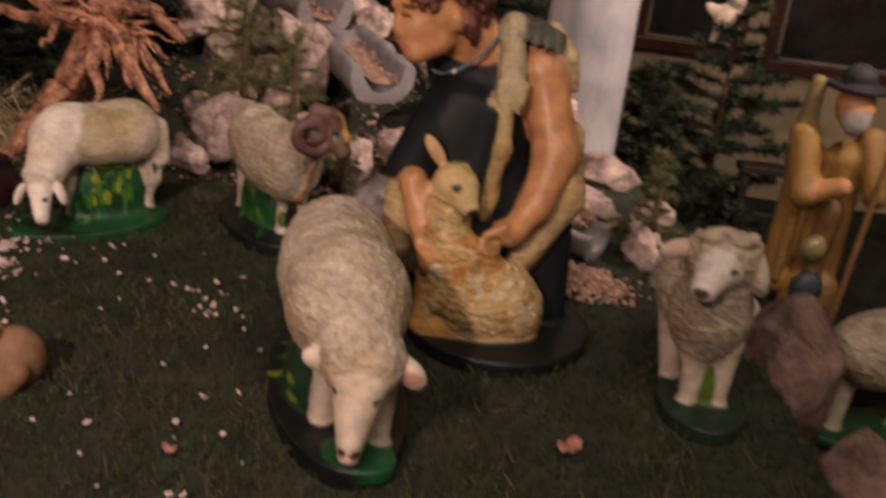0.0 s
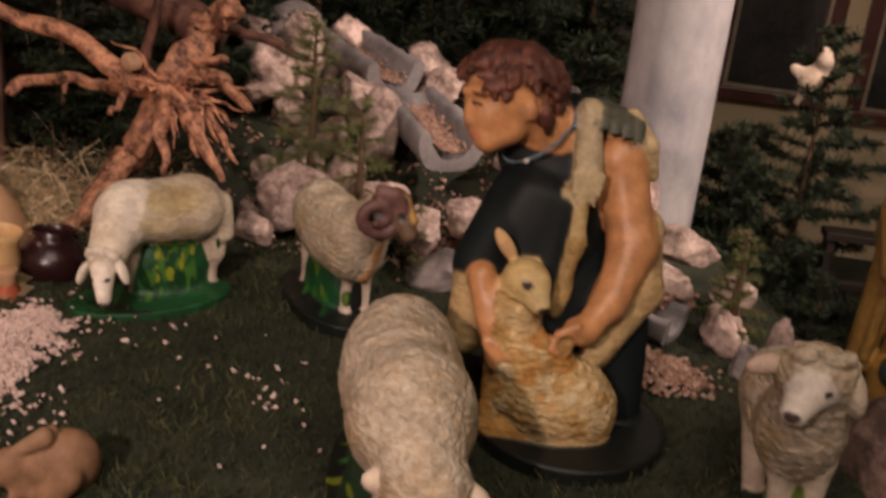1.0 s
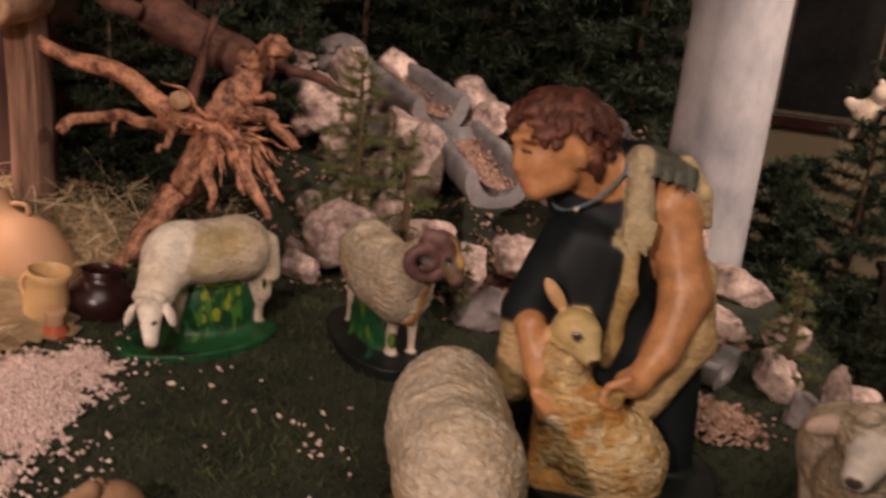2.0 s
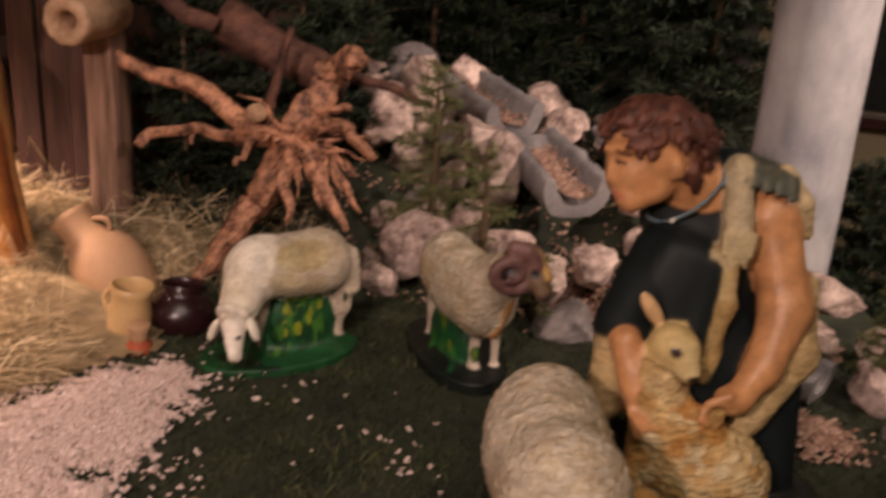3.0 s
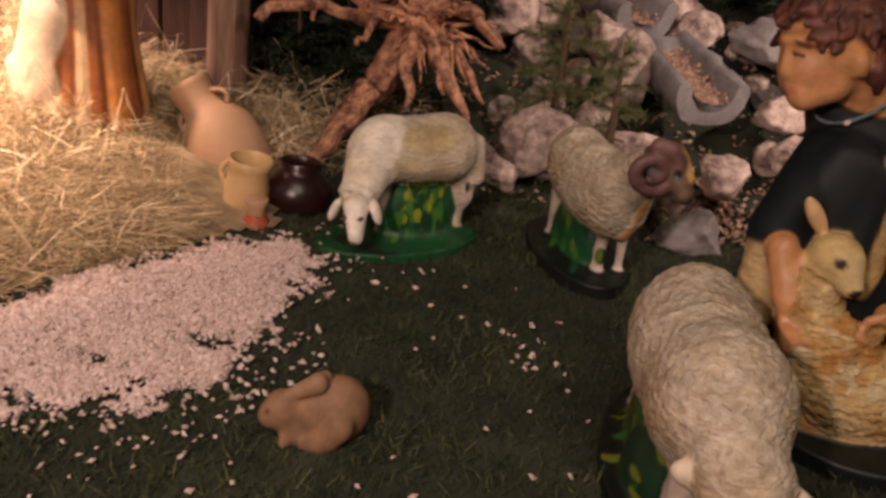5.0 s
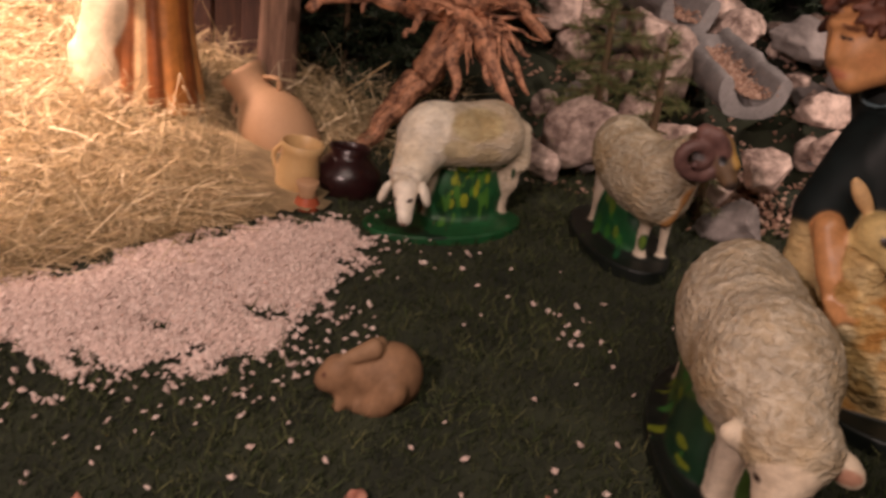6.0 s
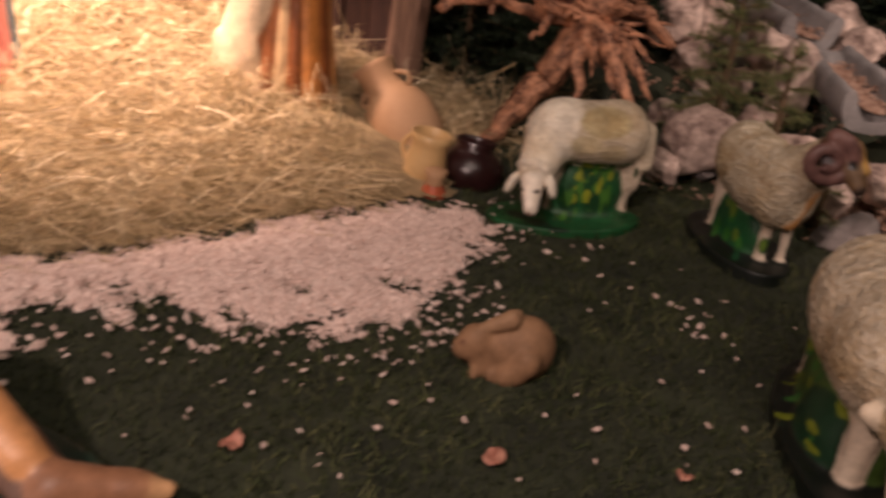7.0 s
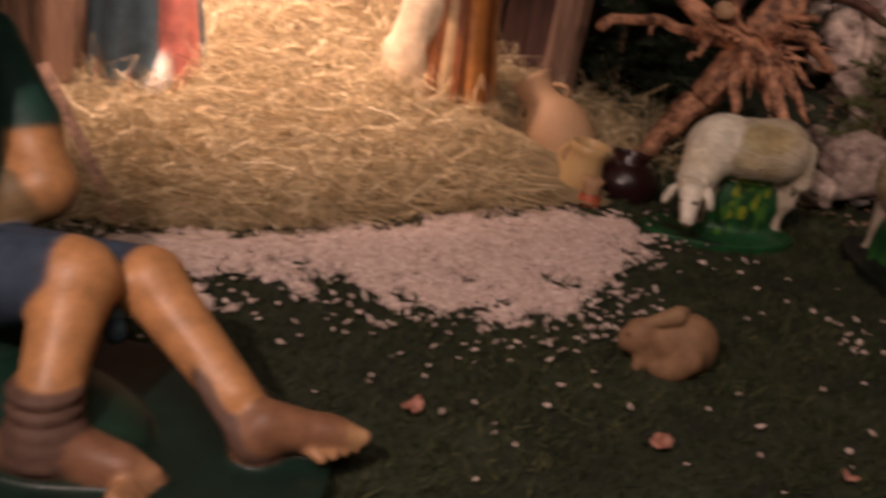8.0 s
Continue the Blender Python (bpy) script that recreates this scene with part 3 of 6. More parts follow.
def grazing(c):
    white = (0.80, 0.73, 0.60)
    c.slab((-0.860, 2.238, 0.012), 0.185, 0.095, 0.018, 38, GREEN, gloss=0.5)
    c.ball((-0.832, 2.275, 0.075), (0.085, 0.036, 0.105), GREEN, (0, 0, 38), gloss=0.5, k=0.03)
    c.ball((-0.838, 2.270, 0.222), (0.115, 0.076, 0.072), WOOL, (0, 0, 36), 0.7)
    c.ball((-0.788, 2.304, 0.226), (0.068, 0.070, 0.074), WOOL, (0, 0, 38), 0.7)
    c.ball((-0.898, 2.225, 0.228), (0.066, 0.062, 0.070), white, (0, 0, 38), 0.5)
    c.limb((-0.912, 2.200, 0.218), (-0.914, 2.142, 0.165), 0.056, 0.043, white, 0.5, k=0.03)
    c.ball((-0.913, 2.118, 0.150), (0.035, 0.032, 0.033), white, (0, 0, 0), 0.9, k=0.012)
    c.limb((-0.909, 2.098, 0.138), (-0.895, 2.070, 0.086), 0.026, 0.0155, (0.84, 0.75, 0.62), 0.0, k=0.008)
    c.limb((-0.909, 2.082, 0.130), (-0.898, 2.062, 0.096), 0.011, 0.009, (0.86, 0.78, 0.66), 0.0, k=0.006)
    c.ball((-0.957, 2.106, 0.120), (0.010, 0.015, 0.028), white, (0, 20, 0), k=0.005)
    c.ball((-0.869, 2.110, 0.132), (0.010, 0.015, 0.028), white, (0, -20, 0), k=0.005)
    for i in range(11):
        c.ball((-0.914 + 0.028 * math.cos(i * 0.62), 2.108 - 0.009 * math.sin(i * 0.62), 0.166 + 0.014 * math.sin(i * 0.62)), 0.010, white, wool=0.5, k=0.005)
    c.limb((-0.800, 2.300, 0.17), (-0.798, 2.300, 0.03), 0.022, 0.0095, HOOF, 0.2)
    c.limb((-0.756, 2.335, 0.19), (-0.752, 2.343, 0.11), 0.034, 0.026, HOOF, 0.6)
    c.limb((-0.754, 2.340, 0.12), (-0.757, 2.345, 0.03), 0.016, 0.010, HOOF, 0.2)
    c.limb((-0.905, 2.220, 0.18), (-0.890, 2.235, 0.03), 0.022, 0.010, HOOF, 0.2)
    c.limb((-0.728, 2.340, 0.235), (-0.722, 2.338, 0.160), 0.018, 0.018, WOOL, 0.7)
    r = random.Random(8)
    for i in range(110):
        u, z = r.gauss(0.0, 0.045), r.uniform(0.03, 0.17)
        tone = (0.22, 0.25, 0.016) if i % 3 == 0 and abs(u) < 0.05 and z > 0.06 else ((0.05, 0.15, 0.02) if i % 3 == 1 else (0.008, 0.050, 0.014))
        c.dab((-0.832 + u * 0.79 + 0.022, 2.275 + u * 0.62 - 0.030, z), (r.uniform(0.004, 0.009), 0.017, r.uniform(0.010, 0.026)), tone)
    c.dab((-0.805, 2.232, 0.262), (0.056, 0.07, 0.032), (0.50, 0.42, 0.24), 0.3, 0.7)
    c.dab((-0.835, 2.215, 0.215), (0.040, 0.06, 0.024), (0.58, 0.49, 0.31), 0.3, 0.6)
    c.dab((-0.780, 2.250, 0.200), (0.030, 0.06, 0.022), (0.54, 0.45, 0.29), 0.3, 0.6)
    c.dab((-0.922, 2.072, 0.124), (0.006, 0.014, 0.004), (0.05, 0.03, 0.02))
    c.dab((-0.889, 2.072, 0.126), (0.006, 0.014, 0.004), (0.05, 0.03, 0.02))
    c.dab((-0.893, 2.054, 0.078), (0.010, 0.012, 0.004), (0.28, 0.16, 0.11))
    c.dab((-0.798, 2.300, 0.034), (0.016, 0.016, 0.010), (0.02, 0.015, 0.012))
    for i in range(9):
        a = -0.3 - i * 0.30
        c.dab((-0.860 + 0.185 * math.cos(a + 0.66), 2.238 + 0.105 * math.sin(a + 0.4), 0.030), (0.030, 0.020, 0.007), (0.006, 0.022, 0.010), 0.5)


def ram(c):
    coat = (0.52, 0.45, 0.33)
    c.slab((-0.485, 2.365, 0.010), 0.180, 0.095, 0.018, -58, DARKBASE, gloss=0.5)
    c.ball((-0.49, 2.37, 0.06), (0.10, 0.035, 0.09), GREEN, (0, 0, -58), gloss=0.5, k=0.03)
    c.ball((-0.470, 2.335, 0.205), (0.125, 0.076, 0.086), coat, (0, 4, -50), 1.0)
    c.ball((-0.415, 2.280, 0.200), (0.072, 0.070, 0.090), coat, (0, 0, 0), 1.0)
    c.ball((-0.515, 2.390, 0.225), (0.064, 0.066, 0.074), coat, (0, 0, 0), 1.0)
    c.limb((-0.400, 2.265, 0.235), (-0.360, 2.240, 0.285), 0.058, 0.046, coat, 1.0)
    c.ball((-0.330, 2.225, 0.318), (0.044, 0.036, 0.038), (0.13, 0.070, 0.045), k=0.012)
    c.limb((-0.318, 2.212, 0.312), (-0.284, 2.182, 0.272), 0.032, 0.018, (0.17, 0.105, 0.055), k=0.012)
    c.limb((-0.306, 2.214, 0.338), (-0.276, 2.186, 0.302), 0.007, 0.008, (0.50, 0.30, 0.08), k=0.012)
    c.dab((-0.304, 2.176, 0.308), 0.009, (0.012, 0.010, 0.010), 0.8)
    r = random.Random(5)
    for i in range(34):
        c.dab((-0.51 + r.uniform(-0.05, 0.10), 2.34 + r.uniform(-0.07, 0.04), r.uniform(0.02, 0.12)), (r.uniform(0.006, 0.014), 0.03, r.uniform(0.010, 0.024)), ((0.03, 0.14, 0.02), (0.006, 0.045, 0.016), (0.10, 0.17, 0.02))[i % 3])
    for i in range(26):
        c.dab((-0.46 + r.uniform(-0.12, 0.10), 2.27 + r.uniform(-0.05, 0.08), r.uniform(0.12, 0.29)), r.uniform(0.012, 0.026), ((0.66, 0.58, 0.44), (0.40, 0.32, 0.20), (0.58, 0.50, 0.37))[i % 3], 0.3, 1.0)
    c.ball((-0.280, 2.176, 0.266), 0.013, (0.05, 0.035, 0.028), gloss=0.5, k=0.006)
    last = None
    for i in range(25):
        a = 1.5 - i * 0.40
        w = 0.052 - i * 0.0016
        q = (-0.350 + w * math.cos(a) * 0.95, 2.186 - 0.0009 * i + 0.012 * math.cos(a), 0.306 + w * math.sin(a) * 0.92)
        if last:
            c.limb(last, q, 0.0185 - i * 0.0004, 0.018 - i * 0.0004, (0.19, 0.10, 0.085) if i % 2 else (0.11, 0.055, 0.048), gloss=0.5, k=0.003)
        last = q
    c.ball((-0.349, 2.176, 0.306), (0.014, 0.008, 0.014), (0.10, 0.085, 0.085), gloss=0.5, k=0.004)
    c.limb((-0.424, 2.285, 0.14), (-0.424, 2.275, 0.02), 0.013, 0.0068, HOOF)
    c.limb((-0.386, 2.300, 0.14), (-0.384, 2.302, 0.02), 0.013, 0.0068, HOOF)
    c.limb((-0.545, 2.41, 0.17), (-0.551, 2.420, 0.02), 0.020, 0.0075, HOOF, 0.3)
    c.limb((-0.500, 2.43, 0.17), (-0.505, 2.45, 0.02), 0.020, 0.0075, HOOF, 0.3)
    c.limb((-0.352, 2.235, 0.235), (-0.385, 2.245, 0.135), 0.010, 0.012, (0.44, 0.22, 0.07), 0.4, k=0.012)


def near_sheep(c):
    c.slab((-0.205, 1.625, 0.012), 0.260, 0.115, 0.020, -74, DARKBASE, gloss=0.6)
    c.slab((-0.140, 1.420, 0.024), 0.060, 0.045, 0.012, -20, GREEN, gloss=0.6)
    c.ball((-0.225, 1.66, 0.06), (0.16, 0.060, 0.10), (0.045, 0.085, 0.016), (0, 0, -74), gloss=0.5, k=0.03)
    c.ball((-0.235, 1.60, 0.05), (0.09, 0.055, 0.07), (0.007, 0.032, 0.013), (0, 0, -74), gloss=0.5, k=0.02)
    c.ball((-0.218, 1.665, 0.220), (0.165, 0.101, 0.108), WOOL, (0, 0, -76), 1.0)
    c.ball((-0.232, 1.745, 0.220), (0.092, 0.094, 0.106), WOOL, (0, 0, 0), 1.0)
    c.ball((-0.188, 1.555, 0.225), (0.100, 0.102, 0.110), WOOL, (0, 0, 0), 1.0)
    c.limb((-0.176, 1.50, 0.235), (-0.150, 1.435, 0.195), 0.078, 0.055, WOOL, 1.0, k=0.04)
    c.ball((-0.146, 1.430, 0.192), (0.066, 0.050, 0.052), WOOL, (0, 0, 0), 0.9, k=0.02)
    c.limb((-0.146, 1.412, 0.168), (-0.151, 1.376, 0.082), 0.044, 0.022, (0.72, 0.59, 0.44), 0.15, k=0.012)
    c.limb((-0.147, 1.388, 0.160), (-0.150, 1.362, 0.092), 0.020, 0.015, (0.74, 0.62, 0.48), 0.1, k=0.010)
    c.ball((-0.212, 1.428, 0.188), (0.027, 0.016, 0.019), (0.70, 0.58, 0.43), (0, 20, 20), k=0.008)
    c.ball((-0.076, 1.432, 0.178), (0.030, 0.017, 0.021), (0.70, 0.58, 0.43), (0, 35, -20), k=0.008)
    c.dab((-0.184, 1.372, 0.162), (0.009, 0.02, 0.008), (0.06, 0.03, 0.02), 0.8)
    c.dab((-0.114, 1.368, 0.152), (0.010, 0.02, 0.008), (0.08, 0.04, 0.03), 0.8)
    c.dab((-0.162, 1.350, 0.080), (0.008, 0.014, 0.007), (0.05, 0.025, 0.02))
    c.dab((-0.141, 1.350, 0.078), (0.008, 0.014, 0.007), (0.05, 0.025, 0.02))
    c.dab((-0.076, 1.418, 0.176), (0.022, 0.012, 0.012), (0.45, 0.24, 0.16))
    r = random.Random(4)
    for i in range(80):
        c.dab((-0.30 + r.uniform(-0.03, 0.08), 1.66 + r.uniform(-0.14, 0.14), r.uniform(0.03, 0.14)), (0.03, r.uniform(0.004, 0.02), r.uniform(0.004, 0.014)), ((0.13, 0.16, 0.012), (0.03, 0.11, 0.02), (0.008, 0.035, 0.014))[i % 3])
    c.ball((-0.151, 1.357, 0.070), (0.017, 0.012, 0.012), (0.62, 0.44, 0.34), gloss=0.4, k=0.006)
    c.limb((-0.120, 1.48, 0.16), (-0.112, 1.455, 0.03), 0.030, 0.013, HOOF, 0.2)
    c.limb((-0.205, 1.52, 0.16), (-0.212, 1.50, 0.03), 0.028, 0.013, HOOF, 0.2)
    c.limb((-0.275, 1.78, 0.18), (-0.283, 1.80, 0.03), 0.036, 0.015, HOOF, 0.5)
    c.limb((-0.185, 1.79, 0.18), (-0.185, 1.81, 0.03), 0.042, 0.018, HOOF, 0.5)
    c.limb((-0.245, 1.845, 0.25), (-0.25, 1.86, 0.14), 0.022, 0.026, WOOL, 0.8)


def standing_sheep(c):
    c.slab((0.445, 1.715, 0.012), 0.078, 0.105, 0.018, 0, (0.012, 0.030, 0.018), gloss=0.5)
    c.ball((0.445, 1.745, 0.07), (0.034, 0.05, 0.09), LIME, gloss=0.4, k=0.02)
    c.ball((0.427, 1.80, 0.205), (0.076, 0.130, 0.086), WOOL, (0, 0, 8), 1.0)
    c.ball((0.424, 1.715, 0.195), (0.069, 0.060, 0.080), WOOL, (0, 0, 0), 1.0)
    c.limb((0.420, 1.695, 0.23), (0.410, 1.665, 0.310), 0.062, 0.054, WOOL, 1.0, k=0.03)
    c.ball((0.408, 1.655, 0.338), (0.060, 0.050, 0.044), WOOL, (0, 0, 0), 1.0)
    c.limb((0.396, 1.628, 0.326), (0.370, 1.592, 0.298), 0.037, 0.022, (0.64, 0.58, 0.49), 0.1, k=0.014)
    c.dab((0.362, 1.574, 0.298), (0.013, 0.014, 0.009), (0.06, 0.040, 0.035), 0.6)
    c.dab((0.364, 1.574, 0.284), (0.013, 0.014, 0.003), (0.12, 0.07, 0.05), 0.5)
    c.dab((0.411, 1.606, 0.331), (0.008, 0.018, 0.007), (0.02, 0.015, 0.012), 0.9)
    c.dab((0.352, 1.610, 0.337), (0.007, 0.018, 0.006), (0.03, 0.02, 0.015), 0.9)
    c.ball((0.470, 1.650, 0.312), (0.016, 0.024, 0.042), (0.64, 0.55, 0.41), (0, -16, 0), 0.4, k=0.008)
    c.ball((0.336, 1.668, 0.334), (0.032, 0.015, 0.017), (0.60, 0.45, 0.35), (0, -20, 0), 0.1, k=0.008)
    r = random.Random(21)
    for i in range(14):
        c.ball((0.408 + r.uniform(-0.052, 0.052), 1.625 + r.uniform(-0.004, 0.012), 0.358 + r.uniform(-0.006, 0.022)), r.uniform(0.009, 0.014), WOOL, wool=0.8, k=0.006)
    c.limb((0.412, 1.71, 0.15), (0.413, 1.705, 0.03), 0.024, 0.012, HOOF, 0.1)
    c.limb((0.468, 1.71, 0.15), (0.472, 1.708, 0.03), 0.024, 0.012, HOOF, 0.1)
    c.limb((0.40, 1.86, 0.16), (0.40, 1.80, 0.03), 0.034, 0.018, HOOF, 0.3)
    c.limb((0.47, 1.86, 0.16), (0.47, 1.80, 0.03), 0.034, 0.018, HOOF, 0.3)


def far_sheep(c):
    c.ball((1.04, 2.30, -0.10), (0.16, 0.095, 0.10), WOOL, (0, 0, 15), 1.0)
    c.limb((0.95, 2.28, -0.16), (0.95, 2.28, -0.33), 0.03, 0.018, HOOF)
    c.limb((1.12, 2.32, -0.16), (1.12, 2.32, -0.33), 0.03, 0.018, HOOF)
    c.ball((1.20, 2.35, -0.03), (0.06, 0.05, 0.05), WOOL, (0, 0, 0), 0.8)
    c.slab((1.04, 2.30, -0.325), 0.17, 0.09, 0.012, 15, GREEN, gloss=0.5)


sheep_statue("cream-white painted plaster sheep grazing on a bright green base", (-0.855, 2.245), grazing, 0.004, 0.0012, 60)
sheep_statue("cream woolly ram with curled brown horns on a dark green base", (-0.485, 2.365), ram, 0.0042, 0.0022, 85)
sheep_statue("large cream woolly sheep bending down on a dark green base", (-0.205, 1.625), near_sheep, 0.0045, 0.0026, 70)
sheep_statue("cream woolly sheep standing upright beside a brown boulder", (0.445, 1.715), standing_sheep, 0.0042, 0.0026, 80)
sheep_statue("cream plaster sheep standing beyond the brown boulders", (1.04, 2.30), far_sheep, 0.007, 0.005, 60)


def shepherd():
    c = Clay()
    vest = (0.54, 0.40, 0.20)
    # base and kneeling skirt
    c.slab((0.075, 1.945, 0.012), 0.185, 0.180, 0.020, 0, DARKBASE, gloss=0.5)
    c.ball((0.085, 2.06, 0.10), (0.125, 0.10, 0.14), BLACK, gloss=0.1)
    c.limb((0.02, 2.07, 0.22), (0.03, 2.05, 0.10), 0.135, 0.125, BLACK, gloss=0.1, k=0.04)
    c.limb((0.155, 2.05, 0.20), (0.165, 2.00, 0.05), 0.055, 0.050, BLACK, gloss=0.1)
    # chest in a dark tunic
    c.ball((-0.010, 2.085, 0.37), (0.115, 0.085, 0.135), BLACK, (0, 12, 0), gloss=0.3, k=0.05)
    c.ball((0.00, 2.10, 0.49), (0.125, 0.075, 0.085), BLACK, (0, 12, 0), gloss=0.3, k=0.04)
    c.ball((-0.065, 2.03, 0.36), (0.080, 0.065, 0.13), BLACK, (0, 20, 0), gloss=0.3, k=0.03)
    # hanging folds of the tunic
    for i in range(3):
        c.limb((-0.06 + 0.040 * i, 1.990, 0.46 - 0.01 * i), (-0.115 + 0.055 * i, 1.962, 0.29), 0.012, 0.020, BLACK, gloss=0.3, k=0.05)
    # neck, collar, head bowed towards the lamb
    c.limb((-0.015, 2.085, 0.545), (-0.085, 2.055, 0.600), 0.058, 0.050, SKIN, gloss=0.6, k=0.012)
    c.limb((0.000, 2.115, 0.560), (0.035, 2.095, 0.575), 0.060, 0.050, BLACK, gloss=0.2, k=0.02)
    for i in range(22):
        ring = lambda w: (-0.045 + 0.066 * math.cos(w), 2.068 + 0.072 * math.sin(w), 0.556 + 0.048 * math.cos(w) + 0.030 * math.sin(w))
        a, b = 2 * math.pi * i / 22, 2 * math.pi * (i + 1) / 22
        c.limb(ring(a), ring(b), 0.0038, 0.0038, (0.11, 0.16, 0.18), gloss=0.5, k=0.003)
    c.ball((-0.066, 1.994, 0.512), (0.006, 0.005, 0.006), (0.5, 0.45, 0.38), gloss=0.8, k=0.002)
    c.ball((-0.112, 2.045, 0.618), (0.082, 0.064, 0.070), SKIN, (0, 10, 0), gloss=0.6, k=0.012)
    c.ball((-0.138, 2.022, 0.580), (0.050, 0.045, 0.052), SKIN, (0, 28, 0), gloss=0.6, k=0.018)
    c.ball((-0.142, 2.002, 0.539), (0.020, 0.020, 0.017), SKIN, gloss=0.6, k=0.014)
    c.limb((-0.100, 2.010, 0.560), (-0.138, 2.000, 0.540), 0.024, 0.018, SKIN, gloss=0.6, k=0.02)
    c.limb((-0.180, 2.006, 0.612), (-0.177, 1.998, 0.574), 0.006, 0.0090, SKIN, gloss=0.6, k=0.009)
    c.limb((-0.188, 2.008, 0.624), (-0.150, 1.986, 0.628), 0.008, 0.007, SKIN, gloss=0.6, k=0.010)
    c.limb((-0.170, 1.996, 0.5535), (-0.154, 1.988, 0.552), 0.0050, 0.0035, (0.46, 0.16, 0.09), gloss=0.6, k=0.006)
    c.limb((-0.166, 1.996, 0.547), (-0.152, 1.988, 0.546), 0.0046, 0.0035, (0.46, 0.17, 0.09), gloss=0.6, k=0.006)
    c.dab((-0.165, 1.985, 0.607), (0.011, 0.020, 0.0045), (0.045, 0.022, 0.014), 0.6)
    c.dab((-0.162, 1.985, 0.624), (0.019, 0.020, 0.0038), (0.16, 0.065, 0.030), 0.4)
    c.dab((-0.120, 1.975, 0.580), (0.020, 0.020, 0.018), (0.58, 0.265, 0.11), 0.6)
    c.ball((-0.070, 1.992, 0.603), (0.012, 0.008, 0.019), SKIN, (0, 15, 0), gloss=0.6, k=0.006)
    # wavy locks combed from the crown
    c.ball((-0.104, 2.058, 0.650), (0.088, 0.070, 0.054), HAIR, (0, 8, 0), gloss=0.3, k=0.004)
    hr = random.Random(3)
    crown = Vector((-0.085, 2.065, 0.705))
    mid = Vector((-0.106, 2.054, 0.636))
    for i in range(190):
        u, w = hr.uniform(-2.9, 1.9), hr.uniform(-0.75, 1.4)
        d = Vector((math.cos(w) * math.sin(u), -math.cos(w) * math.cos(u), math.sin(w)))
        at = mid + Vector((d.x * 0.094, d.y * 0.074, d.z * 0.070))
        line = 0.646 - 0.20 * max(0.0, at.x + 0.205)
        if at.x < -0.068 and at.y < 2.07 and at.z < line:
            continue
        along = (at - crown).normalized() * hr.uniform(0.014, 0.026)
        side = d.cross(along).normalized() * hr.uniform(-0.010, 0.010)
        tone = HAIR if hr.random() < 0.5 else ((0.15, 0.058, 0.036) if hr.random() < 0.6 else (0.045, 0.016, 0.011))
        c.limb(tuple(at - along * 0.6), tuple(at + side), hr.uniform(0.006, 0.010), hr.uniform(0.006, 0.010), tone, gloss=0.35, k=0.005)
        c.limb(tuple(at + side), tuple(at + along * 0.7), 0.008, 0.005, tone, gloss=0.35, k=0.005)
    for i in range(16):
        q = Vector((-0.040 + hr.uniform(-0.016, 0.022), 2.03 + hr.uniform(-0.03, 0.05), 0.605 + hr.uniform(-0.025, 0.04)))
        c.limb(tuple(q), tuple(q + Vector((hr.uniform(-0.012, 0.012), 0, -0.018))), 0.012, 0.007, HAIR if i % 2 else (0.045, 0.016, 0.011), gloss=0.3, k=0.005)
    # the bare arm towards the column: shoulder, elbow, wrist, fist
    c.ball((0.105, 2.075, 0.520), (0.050, 0.050, 0.058), SKIN, gloss=0.7, k=0.02)
    c.limb((0.108, 2.070, 0.510), (0.148, 2.015, 0.370), 0.049, 0.042, SKIN, gloss=0.7)
    c.limb((0.148, 2.010, 0.365), (0.118, 1.945, 0.285), 0.043, 0.032, SKIN, gloss=0.7)
    c.limb((0.118, 1.945, 0.285), (0.086, 1.905, 0.252), 0.030, 0.026, SKIN, gloss=0.7)
    c.ball((0.070, 1.890, 0.242), (0.036, 0.026, 0.026), SKIN, (0, 20, 30), gloss=0.7, k=0.012)
    for i in range(4):
        c.limb((0.062 - 0.004 * i, 1.868, 0.260 - 0.013 * i), (0.030 - 0.004 * i, 1.862, 0.244 - 0.014 * i), 0.009, 0.008, SKIN, gloss=0.7, k=0.004)
    # fleece coat: strap over the shoulder, flap behind it, long edge under the arm
    c.limb((0.038, 2.048, 0.605), (0.046, 2.005, 0.500), 0.022, 0.027, (0.50, 0.41, 0.25), 0.45, k=0.012)
    for i in range(7):
        c.limb((0.024 + 0.008 * i, 1.985, 0.505), (0.024 + 0.008 * i, 1.974 - 0.002 * (i % 2), 0.470 - 0.010 * (i % 3)), 0.0065, 0.003, (0.50, 0.40, 0.22), 0.3, k=0.006)
    c.limb((0.042, 1.998, 0.470), (0.046, 1.970, 0.380), 0.014, 0.012, (0.46, 0.34, 0.15), 0.25)
    c.limb((0.046, 1.965, 0.380), (0.022, 1.945, 0.250), 0.012, 0.008, (0.40, 0.27, 0.10), 0.6)
    c.ball((0.078, 2.075, 0.598), (0.060, 0.045, 0.018), (0.075, 0.080, 0.055), (0, 12, 0), 0.7, k=0.012)
    for i in range(9):
        c.limb((0.050 + 0.010 * i, 2.050, 0.612 - 0.003 * i), (0.046 + 0.011 * i, 2.020, 0.588 - 0.006 * (i % 2) - 0.003 * i), 0.009, 0.004, ((0.060, 0.070, 0.050), (0.12, 0.12, 0.085))[i % 2], 0.4, k=0.005)
    c.limb((0.118, 2.070, 0.598), (0.150, 2.068, 0.545), 0.016, 0.022, (0.54, 0.42, 0.23), 0.4, k=0.008)
    c.limb((0.150, 2.068, 0.545), (0.172, 2.070, 0.492), 0.022, 0.010, (0.54, 0.42, 0.23), 0.4, k=0.008)
